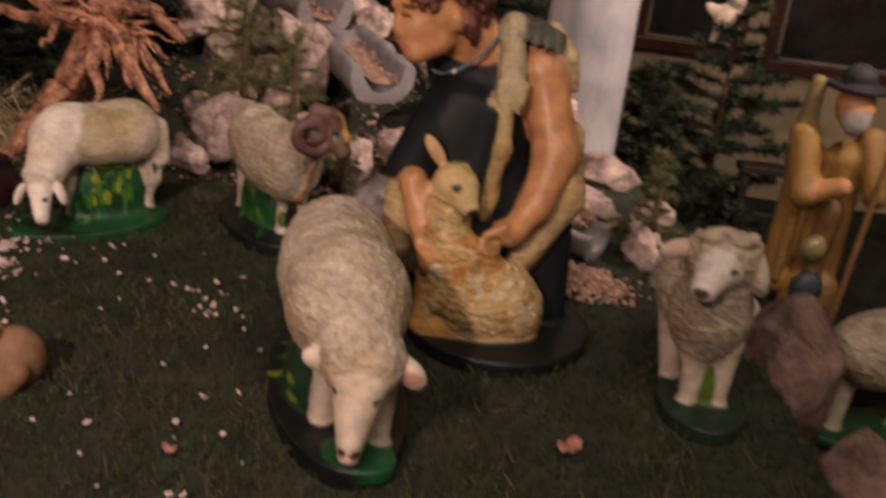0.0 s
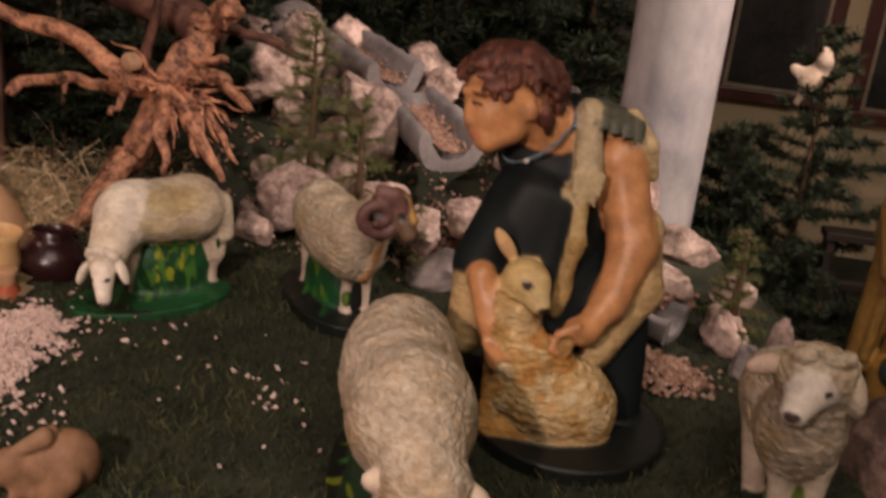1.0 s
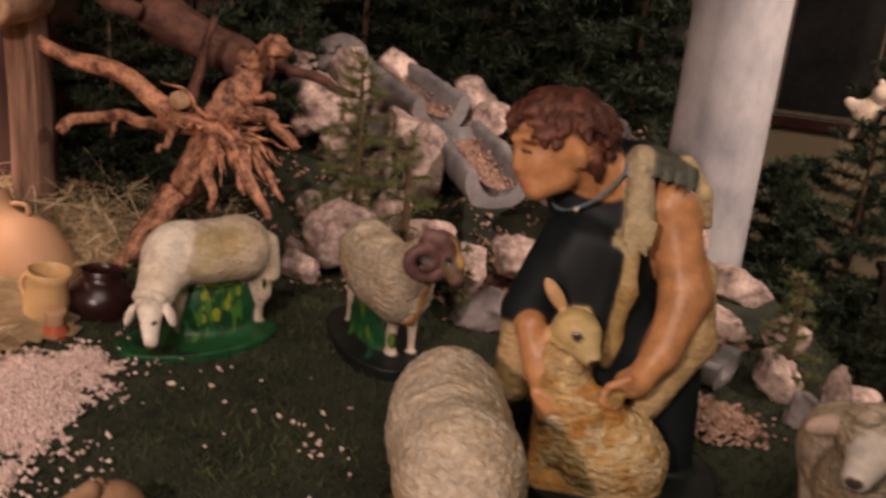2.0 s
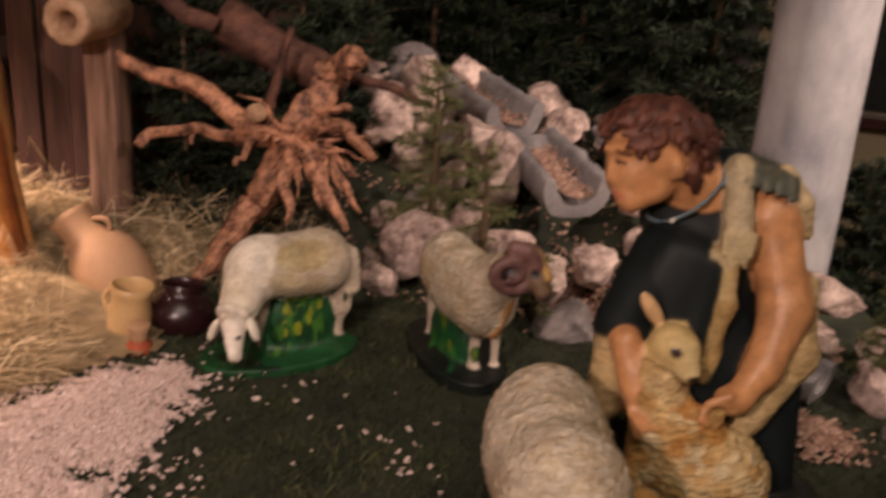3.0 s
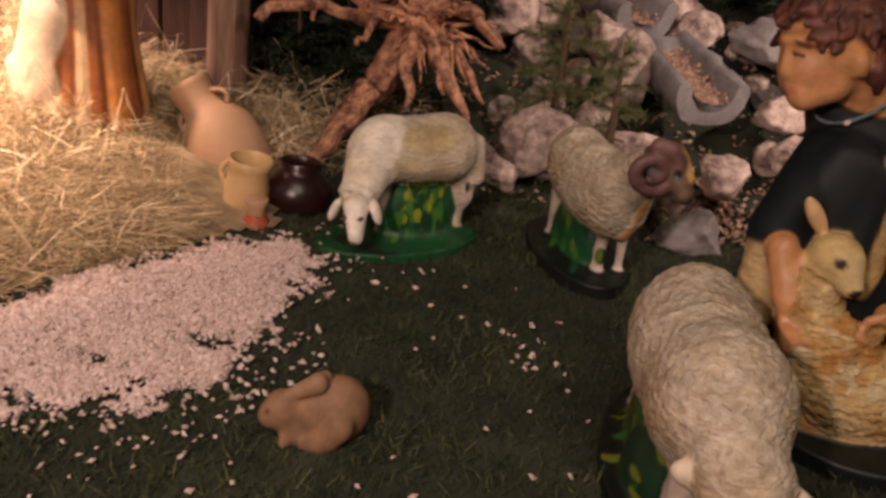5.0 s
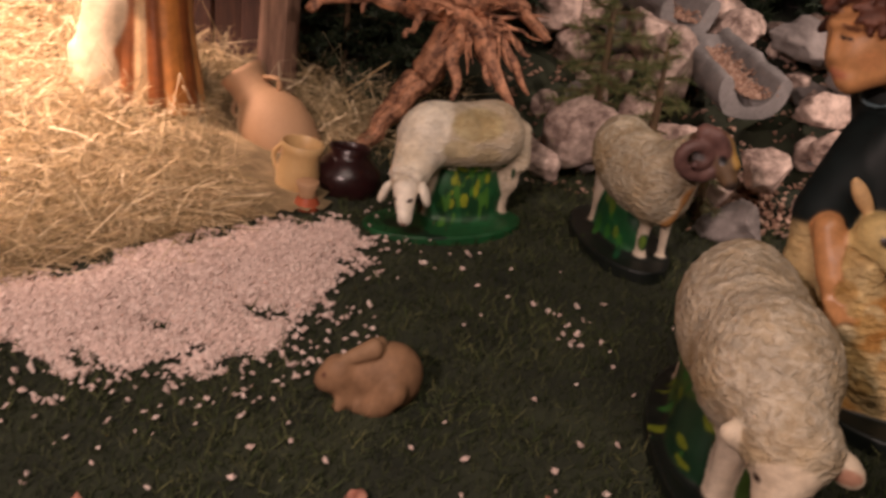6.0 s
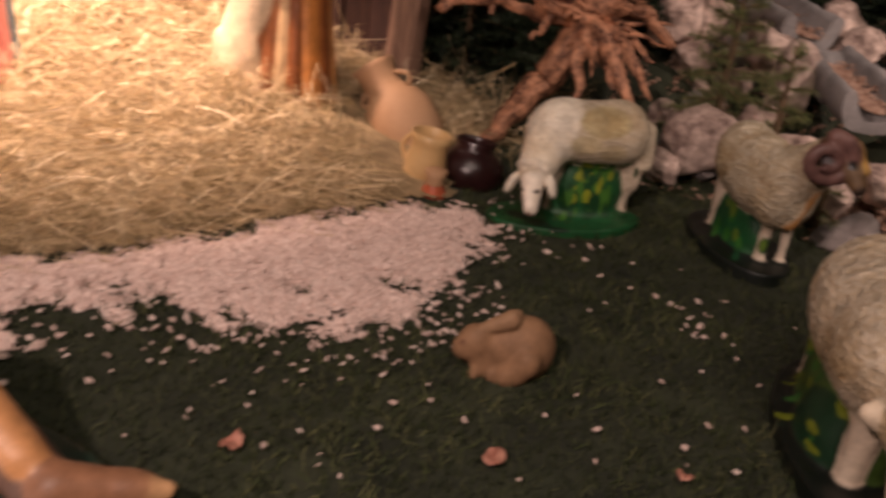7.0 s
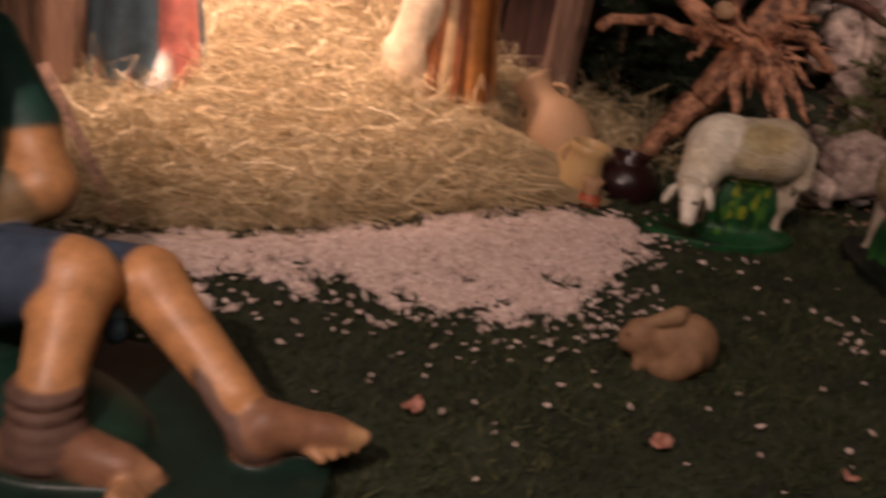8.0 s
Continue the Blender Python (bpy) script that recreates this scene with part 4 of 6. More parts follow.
    c.limb((0.175, 2.055, 0.400), (0.180, 2.02, 0.280), 0.030, 0.038, vest, 0.6)
    c.limb((0.180, 2.02, 0.280), (0.110, 1.955, 0.180), 0.038, 0.030, vest, 0.6)
    # the other sleeve and hand
    c.limb((-0.075, 2.04, 0.43), (-0.128, 1.965, 0.325), 0.050, 0.048, BLACK, gloss=0.1)
    c.limb((-0.130, 1.955, 0.295), (-0.140, 1.935, 0.185), 0.040, 0.036, vest, 0.5)
    c.limb((-0.118, 1.912, 0.315), (-0.098, 1.882, 0.245), 0.026, 0.022, SKIN, gloss=0.7, k=0.006)
    c.ball((-0.088, 1.872, 0.226), (0.020, 0.016, 0.030), SKIN, (0, -20, 0), gloss=0.7, k=0.008)
    for i in range(4):
        c.limb((-0.096 + 0.012 * i, 1.858, 0.214), (-0.082 + 0.011 * i, 1.854, 0.172 + 0.004 * i), 0.008, 0.007, SKIN, gloss=0.7, k=0.004)
    # the lamb
    cream, ochre = (0.66, 0.49, 0.24), (0.56, 0.29, 0.08)
    c.ball((0.045, 1.895, 0.095), (0.105, 0.075, 0.088), cream, (0, 0, 8), 1.0)
    c.ball((0.095, 1.905, 0.075), (0.062, 0.062, 0.070), cream, (0, 0, 0), 1.0)
    c.limb((-0.035, 1.905, 0.12), (-0.055, 1.905, 0.265), 0.058, 0.044, cream, 1.0, k=0.03)
    c.ball((-0.005, 1.880, 0.175), (0.075, 0.040, 0.055), ochre, (0, 20, 0), 0.9, k=0.03)
    c.ball((-0.038, 1.900, 0.322), (0.044, 0.040, 0.040), (0.62, 0.46, 0.20), (0, 25, 0), 0.2)
    c.limb((-0.026, 1.888, 0.318), (-0.008, 1.872, 0.290), 0.030, 0.018, (0.64, 0.50, 0.24), 0.1, k=0.012)
    c.dab((0.000, 1.858, 0.284), (0.013, 0.014, 0.009), (0.02, 0.012, 0.010), 0.6)
    c.dab((-0.002, 1.862, 0.270), (0.014, 0.02, 0.004), (0.03, 0.015, 0.012), 0.5)
    c.dab((-0.036, 1.862, 0.330), (0.010, 0.016, 0.008), (0.035, 0.02, 0.015), 0.9)
    r = random.Random(12)
    for i in range(110):
        c.dab((r.uniform(-0.08, 0.15), r.uniform(1.81, 1.87), r.uniform(0.065, 0.24)), r.uniform(0.008, 0.020), ((0.50, 0.31, 0.11), (0.60, 0.41, 0.17), (0.70, 0.57, 0.33))[i % 3], 0.3, 0.9)
    c.ball((-0.082, 1.915, 0.378), (0.014, 0.012, 0.036), (0.60, 0.38, 0.18), (0, -35, 0), k=0.006)
    c.limb((0.06, 1.86, 0.045), (-0.085, 1.855, 0.045), 0.022, 0.014, ochre, 0.4, k=0.012)
    c.limb((-0.06, 1.88, 0.13), (-0.075, 1.865, 0.075), 0.030, 0.020, ochre, 0.7)
    ob = c.skin("shepherd_statue", 0.0048, 0.004, 75, (0.075, 1.945, 0.0))
    tagged(ob, "kneeling painted shepherd figure in a black tunic holding a lamb", "statue", "crib figures")


shepherd()


def rabbit():
    c = Clay()
    tan = (0.25, 0.142, 0.076)
    c.ball((-0.738, 1.548, 0.050), (0.066, 0.048, 0.050), tan, (0, 0, 30), gloss=0.2)
    c.ball((-0.718, 1.560, 0.048), (0.048, 0.045, 0.050), tan, (0, 0, 30), gloss=0.2)
    c.ball((-0.802, 1.505, 0.058), (0.036, 0.029, 0.031), tan, (0, 10, 30), gloss=0.2, k=0.015)
    c.ball((-0.824, 1.492, 0.048), (0.020, 0.018, 0.018), tan, gloss=0.2, k=0.012)
    c.limb((-0.792, 1.502, 0.086), (-0.748, 1.520, 0.106), 0.010, 0.017, (0.30, 0.18, 0.10), gloss=0.2, k=0.005)
    c.limb((-0.785, 1.525, 0.086), (-0.745, 1.542, 0.105), 0.009, 0.012, (0.30, 0.18, 0.10), gloss=0.2, k=0.005)
    c.ball((-0.819, 1.479, 0.064), 0.0045, (0.08, 0.03, 0.02), gloss=0.8, k=0.002)
    c.limb((-0.705, 1.515, 0.045), (-0.735, 1.500, 0.020), 0.026, 0.016, tan, gloss=0.2, k=0.008)
    c.limb((-0.785, 1.500, 0.025), (-0.795, 1.486, 0.010), 0.014, 0.011, tan, gloss=0.2)
    c.limb((-0.720, 1.515, 0.018), (-0.760, 1.498, 0.010), 0.017, 0.011, tan, gloss=0.2)
    ob = tagged(c.skin("rabbit_statue", 0.0035, 0.0, 60, (-0.75, 1.54, 0.0)), "small tan clay rabbit sitting on the grass mat", "rabbit statue")
    ob.scale = (0.88, 0.88, 1.06)


rabbit()


def seated_shepherd():
    c = Clay()
    jeans, cuff = (0.045, 0.065, 0.10), (0.13, 0.075, 0.055)
    c.slab((-1.30, 0.72, 0.012), 0.36, 0.26, 0.020, 25, (0.008, 0.026, 0.018), gloss=0.6)
    c.ball((-1.60, 0.78, 0.08), (0.18, 0.15, 0.10), (0.010, 0.035, 0.024), gloss=0.4)
    c.ball((-1.33, 0.74, 0.04), (0.16, 0.11, 0.05), (0.010, 0.040, 0.026), gloss=0.5)
    # thighs and knees
    c.limb((-1.52, 0.74, 0.16), (-1.345, 0.780, 0.215), 0.070, 0.056, jeans, gloss=0.22)
    c.limb((-1.50, 0.85, 0.15), (-1.305, 0.880, 0.195), 0.060, 0.044, jeans, gloss=0.22)
    c.ball((-1.318, 0.790, 0.222), (0.052, 0.050, 0.050), SKIN, gloss=0.6, k=0.012)
    c.ball((-1.285, 0.880, 0.200), (0.042, 0.042, 0.042), SKIN, gloss=0.6, k=0.012)
    c.limb((-1.345, 0.835, 0.225), (-1.300, 0.838, 0.130), 0.024, 0.014, (0.06, 0.09, 0.13), gloss=0.22, k=0.008)
    for i in range(5):
        c.ball((-1.352 + 0.008 * i, 0.752 + 0.012 * i, 0.262 - 0.013 * abs(i - 2)), 0.007, (0.16, 0.26, 0.30), gloss=0.3, k=0.003)
        c.ball((-1.318 + 0.006 * i, 0.838, 0.215 - 0.018 * i), 0.0065, (0.16, 0.26, 0.30), gloss=0.3, k=0.003)
    c.limb((-1.316, 0.785, 0.212), (-1.262, 0.700, 0.120), 0.048, 0.036, SKIN, gloss=0.6)
    c.limb((-1.280, 0.880, 0.192), (-1.122, 0.868, 0.100), 0.043, 0.032, SKIN, gloss=0.6)
    # laced cuffs and feet
    for i in range(5):
        c.ball((-1.264 + 0.004 * i, 0.698 - 0.004 * i, 0.128 - 0.018 * i), (0.046, 0.046, 0.014), cuff, gloss=0.22, k=0.006)
        c.ball((-1.142 + 0.014 * i, 0.868 + 0.001 * i, 0.115 - 0.013 * i), (0.044, 0.044, 0.014), cuff, (0, 40, 0), gloss=0.22, k=0.006)
    c.limb((-1.250, 0.680, 0.065), (-1.165, 0.725, 0.048), 0.034, 0.022, (0.26, 0.125, 0.07), gloss=0.5)
    c.limb((-1.165, 0.725, 0.048), (-1.135, 0.742, 0.043), 0.020, 0.012, (0.48, 0.25, 0.13), gloss=0.5)
    c.ball((-1.275, 0.665, 0.055), (0.026, 0.026, 0.024), (0.30, 0.15, 0.08), gloss=0.5)
    c.limb((-1.075, 0.872, 0.075), (-1.010, 0.930, 0.062), 0.034, 0.022, (0.28, 0.135, 0.072), gloss=0.5)
    c.limb((-1.015, 0.925, 0.062), (-0.980, 0.952, 0.060), 0.020, 0.012, (0.62, 0.36, 0.18), gloss=0.5)
    c.ball((-1.085, 0.860, 0.055), (0.028, 0.028, 0.026), (0.32, 0.16, 0.08), gloss=0.5)
    for i in range(4):
        c.limb((-1.000 - 0.010 * i, 0.930 - 0.012 * i, 0.056), (-0.980 - 0.006 * i, 0.940 - 0.016 * i, 0.048), 0.010, 0.007, (0.50, 0.27, 0.13), gloss=0.5, k=0.003)
        c.limb((-1.150 + 0.004 * i, 0.722 - 0.013 * i, 0.044), (-1.130 + 0.004 * i, 0.726 - 0.015 * i, 0.036), 0.010, 0.007, (0.42, 0.22, 0.11), gloss=0.5, k=0.003)
    # body with a resting arm
    c.limb((-1.66, 0.80, 0.20), (-1.64, 0.80, 0.44), 0.12, 0.10, (0.02, 0.07, 0.055), gloss=0.4)
    c.ball((-1.575, 0.79, 0.545), (0.07, 0.075, 0.09), SKIN, gloss=0.5)
    c.ball((-1.585, 0.79, 0.585), (0.085, 0.085, 0.075), HAIR, gloss=0.22)
    c.limb((-1.66, 0.93, 0.42), (-1.60, 0.95, 0.32), 0.050, 0.045, (0.02, 0.07, 0.055), gloss=0.4)
    c.limb((-1.60, 0.95, 0.31), (-1.545, 0.93, 0.24), 0.042, 0.046, SKIN, gloss=0.6)
    c.limb((-1.545, 0.93, 0.235), (-1.60, 0.86, 0.20), 0.044, 0.05, (0.20, 0.13, 0.06), gloss=0.4)
    tagged(c.skin("seated_statue", 0.0055, 0.0, 60, (-1.33, 0.74, 0.0)), "seated painted shepherd figure with blue breeches and bare legs", "statue", "crib figures")


seated_shepherd()


def robed(name, label, base, tall, turn, outer, inner, trim, hood, split=0):
    c = Clay()
    x, y, z = base
    c.limb((x, y, z + 0.04), (x, y + 0.02, z + tall * 0.55), 0.15, 0.09, inner, gloss=0.7, k=0.03)
    for i in range(9):
        a = turn + (i - 4) * 0.52
        col = (inner if i < split else outer) if split else (inner if i in (5, 6) else outer)
        c.limb((x + 0.145 * math.cos(a), y + 0.135 * math.sin(a), z + 0.01), (x + 0.07 * math.cos(a), y + 0.07 * math.sin(a), z + tall * 0.58), 0.030 + 0.008 * (i % 2), 0.05, col, gloss=0.75, k=0.012)
    c.limb((x + 0.11 * math.cos(turn + 0.9), y + 0.11 * math.sin(turn + 0.9), z + tall * 0.34), (x + 0.16 * math.cos(turn + 0.2), y + 0.16 * math.sin(turn + 0.2), z + 0.03), 0.020, 0.032, trim, gloss=0.75, k=0.012)
    c.ball((x, y + 0.02, z + tall * 0.64), (0.12, 0.10, 0.13), outer, gloss=0.6, k=0.04)
    c.ball((x + 0.02, y, z + tall * 0.88), (0.062, 0.065, 0.082), SKIN, gloss=0.5)
    c.ball((x - 0.01, y + 0.025, z + tall * 0.91), (0.075, 0.075, 0.085), hood, gloss=0.4)
    tagged(c.skin(name, 0.007, 0.0, 60, (x, y, z)), label, "statue", "crib figures")


robed("mantle_statue", "painted figure in a blue mantle over a rose dress", (-2.33, 1.89, 0.05), 0.72, -0.75, (0.085, 0.14, 0.18), (0.60, 0.20, 0.17), (0.74, 0.68, 0.62), (0.15, 0.22, 0.28))


def kneeling():
    """A kneeling man: cream lap bundle in front, glossy brown cloak falling from the shoulders."""
    c = Clay()
    x, y, z = -1.690, 2.345, 0.085
    cream, tan, brown = (0.60, 0.47, 0.32), (0.40, 0.19, 0.065), (0.30, 0.10, 0.03)
    c.ball((x - 0.060, y - 0.03, z + 0.09), (0.102, 0.110, 0.13), cream, (0, 0, 20), gloss=0.6, k=0.04)
    c.ball((x - 0.040, y - 0.03, z + 0.25), (0.078, 0.090, 0.13), cream, gloss=0.6, k=0.08)
    c.ball((x + 0.02, y + 0.05, z + 0.14), (0.085, 0.085, 0.15), tan, gloss=0.7)
    tones = (cream, cream, (0.50, 0.30, 0.13), brown, (0.56, 0.38, 0.20), (0.22, 0.07, 0.02), (0.50, 0.20, 0.05), (0.22, 0.07, 0.02), tan)
    for i in range(9):
        a = -2.45 + 0.30 * i
        wide = 0.034 if i == 6 else 0.021 + 0.006 * (i % 2)
        c.limb((x + 0.01 + 0.075 * math.cos(a), y + 0.03 + 0.080 * math.sin(a), z + 0.36), (x + 0.02 + 0.125 * math.cos(a), y + 0.03 + 0.130 * math.sin(a), z + 0.01), wide * 0.8, wide, tones[i], gloss=0.85, k=0.007)
    for i in range(4):
        c.limb((x - 0.12 + 0.03 * i, y - 0.10, z + 0.16 - 0.02 * i), (x - 0.07 + 0.03 * i, y - 0.12, z + 0.03), 0.014, 0.018, cream, gloss=0.6, k=0.02)
    c.limb((x + 0.02, y + 0.04, z + 0.30), (x + 0.01, y + 0.02, z + 0.46), 0.085, 0.095, tan, gloss=0.6, k=0.04)
    c.limb((x - 0.12, y - 0.06, z + 0.38), (x + 0.08, y - 0.08, z + 0.37), 0.040, 0.034, (0.60, 0.50, 0.30), gloss=0.5, k=0.02)
    c.ball((x - 0.02, y, z + 0.61), (0.062, 0.065, 0.082), SKIN, gloss=0.5)
    c.ball((x, y + 0.025, z + 0.64), (0.075, 0.075, 0.085), HAIR, gloss=0.4)
    tagged(c.skin("kneeling_statue", 0.006, 0.0, 60, (x, y, z)), "kneeling painted figure in a glossy brown cloak with cream lap cloth", "statue", "crib figures")


kneeling()


def ox():
    c = Clay()
    grey = (0.55, 0.48, 0.42)
    c.ball((-2.42, 3.02, 0.52), (0.26, 0.13, 0.14), grey, gloss=0.4)
    for x, y in ((-2.24, 2.94), (-2.24, 3.08), (-2.58, 2.95), (-2.58, 3.09)):
        c.limb((x, y, 0.45), (x, y, 0.15), 0.05, 0.03, grey, gloss=0.5)
    c.ball((-2.12, 2.98, 0.64), (0.10, 0.07, 0.08), grey, (0, 25, 0), gloss=0.4)
    tagged(c.skin("ox_statue", 0.009, 0.0, 60, (-2.42, 3.02, 0.12)), "pale grey painted animal figure standing in the stable", "ox statue")


ox()


def wanderer():
    """The standing figure in a yellow coat beyond the boulders."""
    c = Clay()
    coat, x, y, z = (0.33, 0.19, 0.05), 0.965, 2.74, -0.33
    c.slab((x, y, z + 0.01), 0.11, 0.10, 0.015, 0, DARKBASE, gloss=0.4)
    c.limb((x - 0.03, y - 0.03, z + 0.02), (x - 0.02, y - 0.03, z + 0.20), 0.036, 0.046, (0.40, 0.22, 0.05), gloss=0.5)
    c.limb((x + 0.06, y - 0.02, z + 0.02), (x + 0.05, y - 0.02, z + 0.20), 0.036, 0.046, (0.30, 0.18, 0.05), gloss=0.5)
    c.ball((x - 0.01, y - 0.07, z + 0.215), (0.044, 0.03, 0.05), (0.05, 0.06, 0.07), gloss=0.5, k=0.01)
    c.limb((x - 0.08, y + 0.02, z + 0.20), (x - 0.06, y + 0.02, z + 0.56), 0.038, 0.048, coat, gloss=0.4)
    c.limb((x + 0.05, y + 0.02, z + 0.26), (x + 0.04, y + 0.02, z + 0.56), 0.044, 0.056, coat, gloss=0.4)
    c.ball((x - 0.02, y - 0.07, z + 0.33), (0.035, 0.025, 0.035), (0.25, 0.22, 0.08), gloss=0.8, k=0.008)
    c.limb((x - 0.09, y + 0.0, z + 0.62), (x - 0.08, y - 0.06, z + 0.48), 0.042, 0.036, coat, gloss=0.4)
    c.limb((x + 0.005, y - 0.03, z + 0.24), (x + 0.01, y - 0.045, z + 0.44), 0.030, 0.034, (0.20, 0.11, 0.04), gloss=0.4, k=0.01)
    for i in range(4):
        c.limb((x - 0.085 + 0.05 * i, y - 0.025, z + 0.22), (x - 0.07 + 0.045 * i, y - 0.02, z + 0.50), 0.013, 0.015, (0.26, 0.14, 0.035) if i % 2 else coat, gloss=0.4, k=0.012)
    c.limb((x - 0.08, y - 0.06, z + 0.48), (x + 0.00, y - 0.10, z + 0.52), 0.030, 0.026, SKIN, gloss=0.5)
    c.limb((x + 0.09, y + 0.0, z + 0.62), (x + 0.10, y - 0.08, z + 0.50), 0.042, 0.034, coat, gloss=0.4)
    c.ball((x + 0.01, y - 0.02, z + 0.72), (0.050, 0.050, 0.062), SKIN, gloss=0.5)
    c.ball((x + 0.01, y - 0.055, z + 0.685), (0.036, 0.024, 0.040), (0.40, 0.36, 0.32), gloss=0.2)
    c.slab((x + 0.01, y - 0.01, z + 0.765), 0.076, 0.076, 0.008, 0, (0.03, 0.028, 0.03), gloss=0.22)
    c.ball((x + 0.01, y - 0.01, z + 0.79), (0.044, 0.044, 0.038), (0.04, 0.038, 0.04), gloss=0.22, k=0.01)
    c.limb((x - 0.085, y + 0.03, z + 0.55), (x - 0.080, y + 0.03, z + 0.76), 0.035, 0.02, (0.22, 0.17, 0.07), gloss=0.4)
    c.limb((x + 0.10, y - 0.11, z + 0.70), (x + 0.04, y - 0.14, z + 0.02), 0.009, 0.009, (0.28, 0.15, 0.06), gloss=0.22, k=0.004)
    tagged(c.skin("wanderer_statue", 0.006, 0.0, 60, (x, y, z)), "standing figure in a mustard-yellow coat with black hat and staff", "statue", "crib figures")


wanderer()


# ---- stones and water channel ----
def rock(name, x, y, z, sx, sy, sz, seed, mat, label, turn=0.0, cuts=13):
    """A broken boulder: a ball pared by planes and roughened."""
    bm = bmesh.new()
    bmesh.ops.create_icosphere(bm, subdivisions=4, radius=1.0)
    r = random.Random(seed)
    planes = []
    for i in range(cuts):
        d = Vector((r.gauss(0, 1), r.gauss(0, 1), r.gauss(0, 0.7))).normalized()
        planes.append((d, r.uniform(0.50, 0.84)))
    for v in bm.verts:
        for d, off in planes:
            over = v.co.dot(d) - off
            if over > 0:
                v.co -= d * over * 0.99
        q = v.co * 1.6 + Vector((seed * 3.1, seed, 0))
        v.co += v.co.normalized() * (0.10 * noise.noise(q) + 0.07 * noise.noise(q * 2.7) + 0.05 * noise.noise(q * 6) + 0.035 * noise.noise(q * 13))
        v.co = Vector((v.co.x * sx, v.co.y * sy, v.co.z * sz))
    ob = part(name, bm, mat)
    ob.matrix_world = pose(x, y, z, r.uniform(-12, 12), r.uniform(-12, 12), turn)
    return tagged(ob, label, "rock", "stones of the bank")


PINK, GREY = "rough pinkish broken stone in the bank", "smooth grey field stone in the bank"
rock("stone", -0.630, 2.700, 0.135, 0.125, 0.085, 0.105, 1, ROCK, PINK, 20)
rock("stone", -0.530, 2.760, 0.190, 0.065, 0.055, 0.070, 2, ROCK, PINK, 50)
rock("stone", -0.420, 2.690, 0.135, 0.095, 0.075, 0.100, 3, ROCK, PINK, 10)
rock("stone", -0.310, 2.660, 0.090, 0.090, 0.075, 0.085, 4, ROCK, PINK, 70)
rock("stone", -0.190, 2.720, 0.140, 0.085, 0.070, 0.060, 5, ROCK, PINK, 30)
rock("stone", -0.250, 2.560, 0.030, 0.110, 0.080, 0.070, 6, GREYROCK, GREY, 0)
rock("stone", -0.480, 2.950, 0.290, 0.090, 0.080, 0.110, 7, ROCK, PINK, 40)
rock("stone", -0.560, 3.050, 0.340, 0.080, 0.080, 0.090, 8, ROCK, PINK, 0)
rock("stone", -0.080, 2.950, 0.260, 0.100, 0.085, 0.060, 9, ROCK, PINK, 15)
rock("stone", -0.040, 2.880, 0.160, 0.095, 0.080, 0.060, 10, ROCK, PINK, 60)
rock("stone", -0.150, 3.150, 0.380, 0.130, 0.090, 0.060, 11, GREYROCK, GREY, 5)
rock("stone", -0.400, 3.300, 0.400, 0.090, 0.080, 0.075, 12, ROCK, PINK, 25)
rock("stone", -0.325, 3.200, 0.365, 0.085, 0.075, 0.062, 13, ROCK, PINK, 80)
rock("stone", -0.665, 3.420, 0.450, 0.092, 0.080, 0.062, 14, ROCK, PINK, 10)
rock("stone", -0.840, 3.370, 0.450, 0.095, 0.085, 0.095, 15, GREYROCK, "large rounded grey boulder behind the fir sapling", 30, 2)
rock("stone", -0.760, 3.200, 0.430, 0.075, 0.080, 0.130, 16, ROCK, PINK, 30)
rock("stone", -0.840, 3.100, 0.360, 0.080, 0.070, 0.120, 17, ROCK, PINK, 70)
rock("stone", -0.945, 3.300, 0.440, 0.070, 0.075, 0.080, 18, ROCK, PINK, 20)
rock("stone", 0.020, 3.050, 0.330, 0.110, 0.085, 0.060, 19, GREYROCK, GREY, 0)
rock("stone", -0.700, 2.520, 0.105, 0.062, 0.050, 0.058, 20, ROCK, "reddish split stone behind the grazing sheep", 40)
rock("stone", 0.080, 2.780, 0.150, 0.090, 0.080, 0.070, 21, ROCK, PINK, 35)
heap = random.Random(77)
for i in range(64):
    x, y = heap.uniform(-0.80, 0.12), heap.uniform(2.66, 3.45)
    s = heap.uniform(0.030, 0.072)
    if abs(x + 0.37 + (y - 2.97) * 0.5) < 0.13 and y < 3.25:
        continue
    rock("stone", x, y, height(x, y) + 0.45 * s + 0.02, s * heap.uniform(0.9, 1.5), s, s * heap.uniform(0.7, 1.1), 100 + i, ROCK if i % 4 else GREYROCK, PINK if i % 4 else GREY, heap.uniform(0, 180))
# the stones beside the column
rock("stone", 0.300, 2.560, 0.085, 0.100, 0.060, 0.070, 31, ROCK, PINK, -35)
rock("stone", 0.440, 2.420, 0.040, 0.085, 0.070, 0.070, 32, ROCK, PINK, 20)
rock("stone", 0.370, 2.720, 0.130, 0.120, 0.060, 0.055, 33, ROCK, PINK, -30)
rock("stone", 0.480, 2.600, 0.050, 0.070, 0.060, 0.060, 34, ROCK, PINK, 10)
rock("stone", 0.530, 2.260, 0.085, 0.048, 0.028, 0.075, 35, ROCK, "upright pointed pink stone", 30)
rock("stone", 0.480, 2.290, 0.030, 0.050, 0.045, 0.050, 36, GREYROCK, GREY, 0)
rock("stone", 0.240, 2.860, 0.210, 0.090, 0.060, 0.080, 37, ROCK, PINK, 0)
rock("stone", 0.640, 2.480, -0.020, 0.100, 0.080, 0.060, 38, ROCK, PINK, 60)
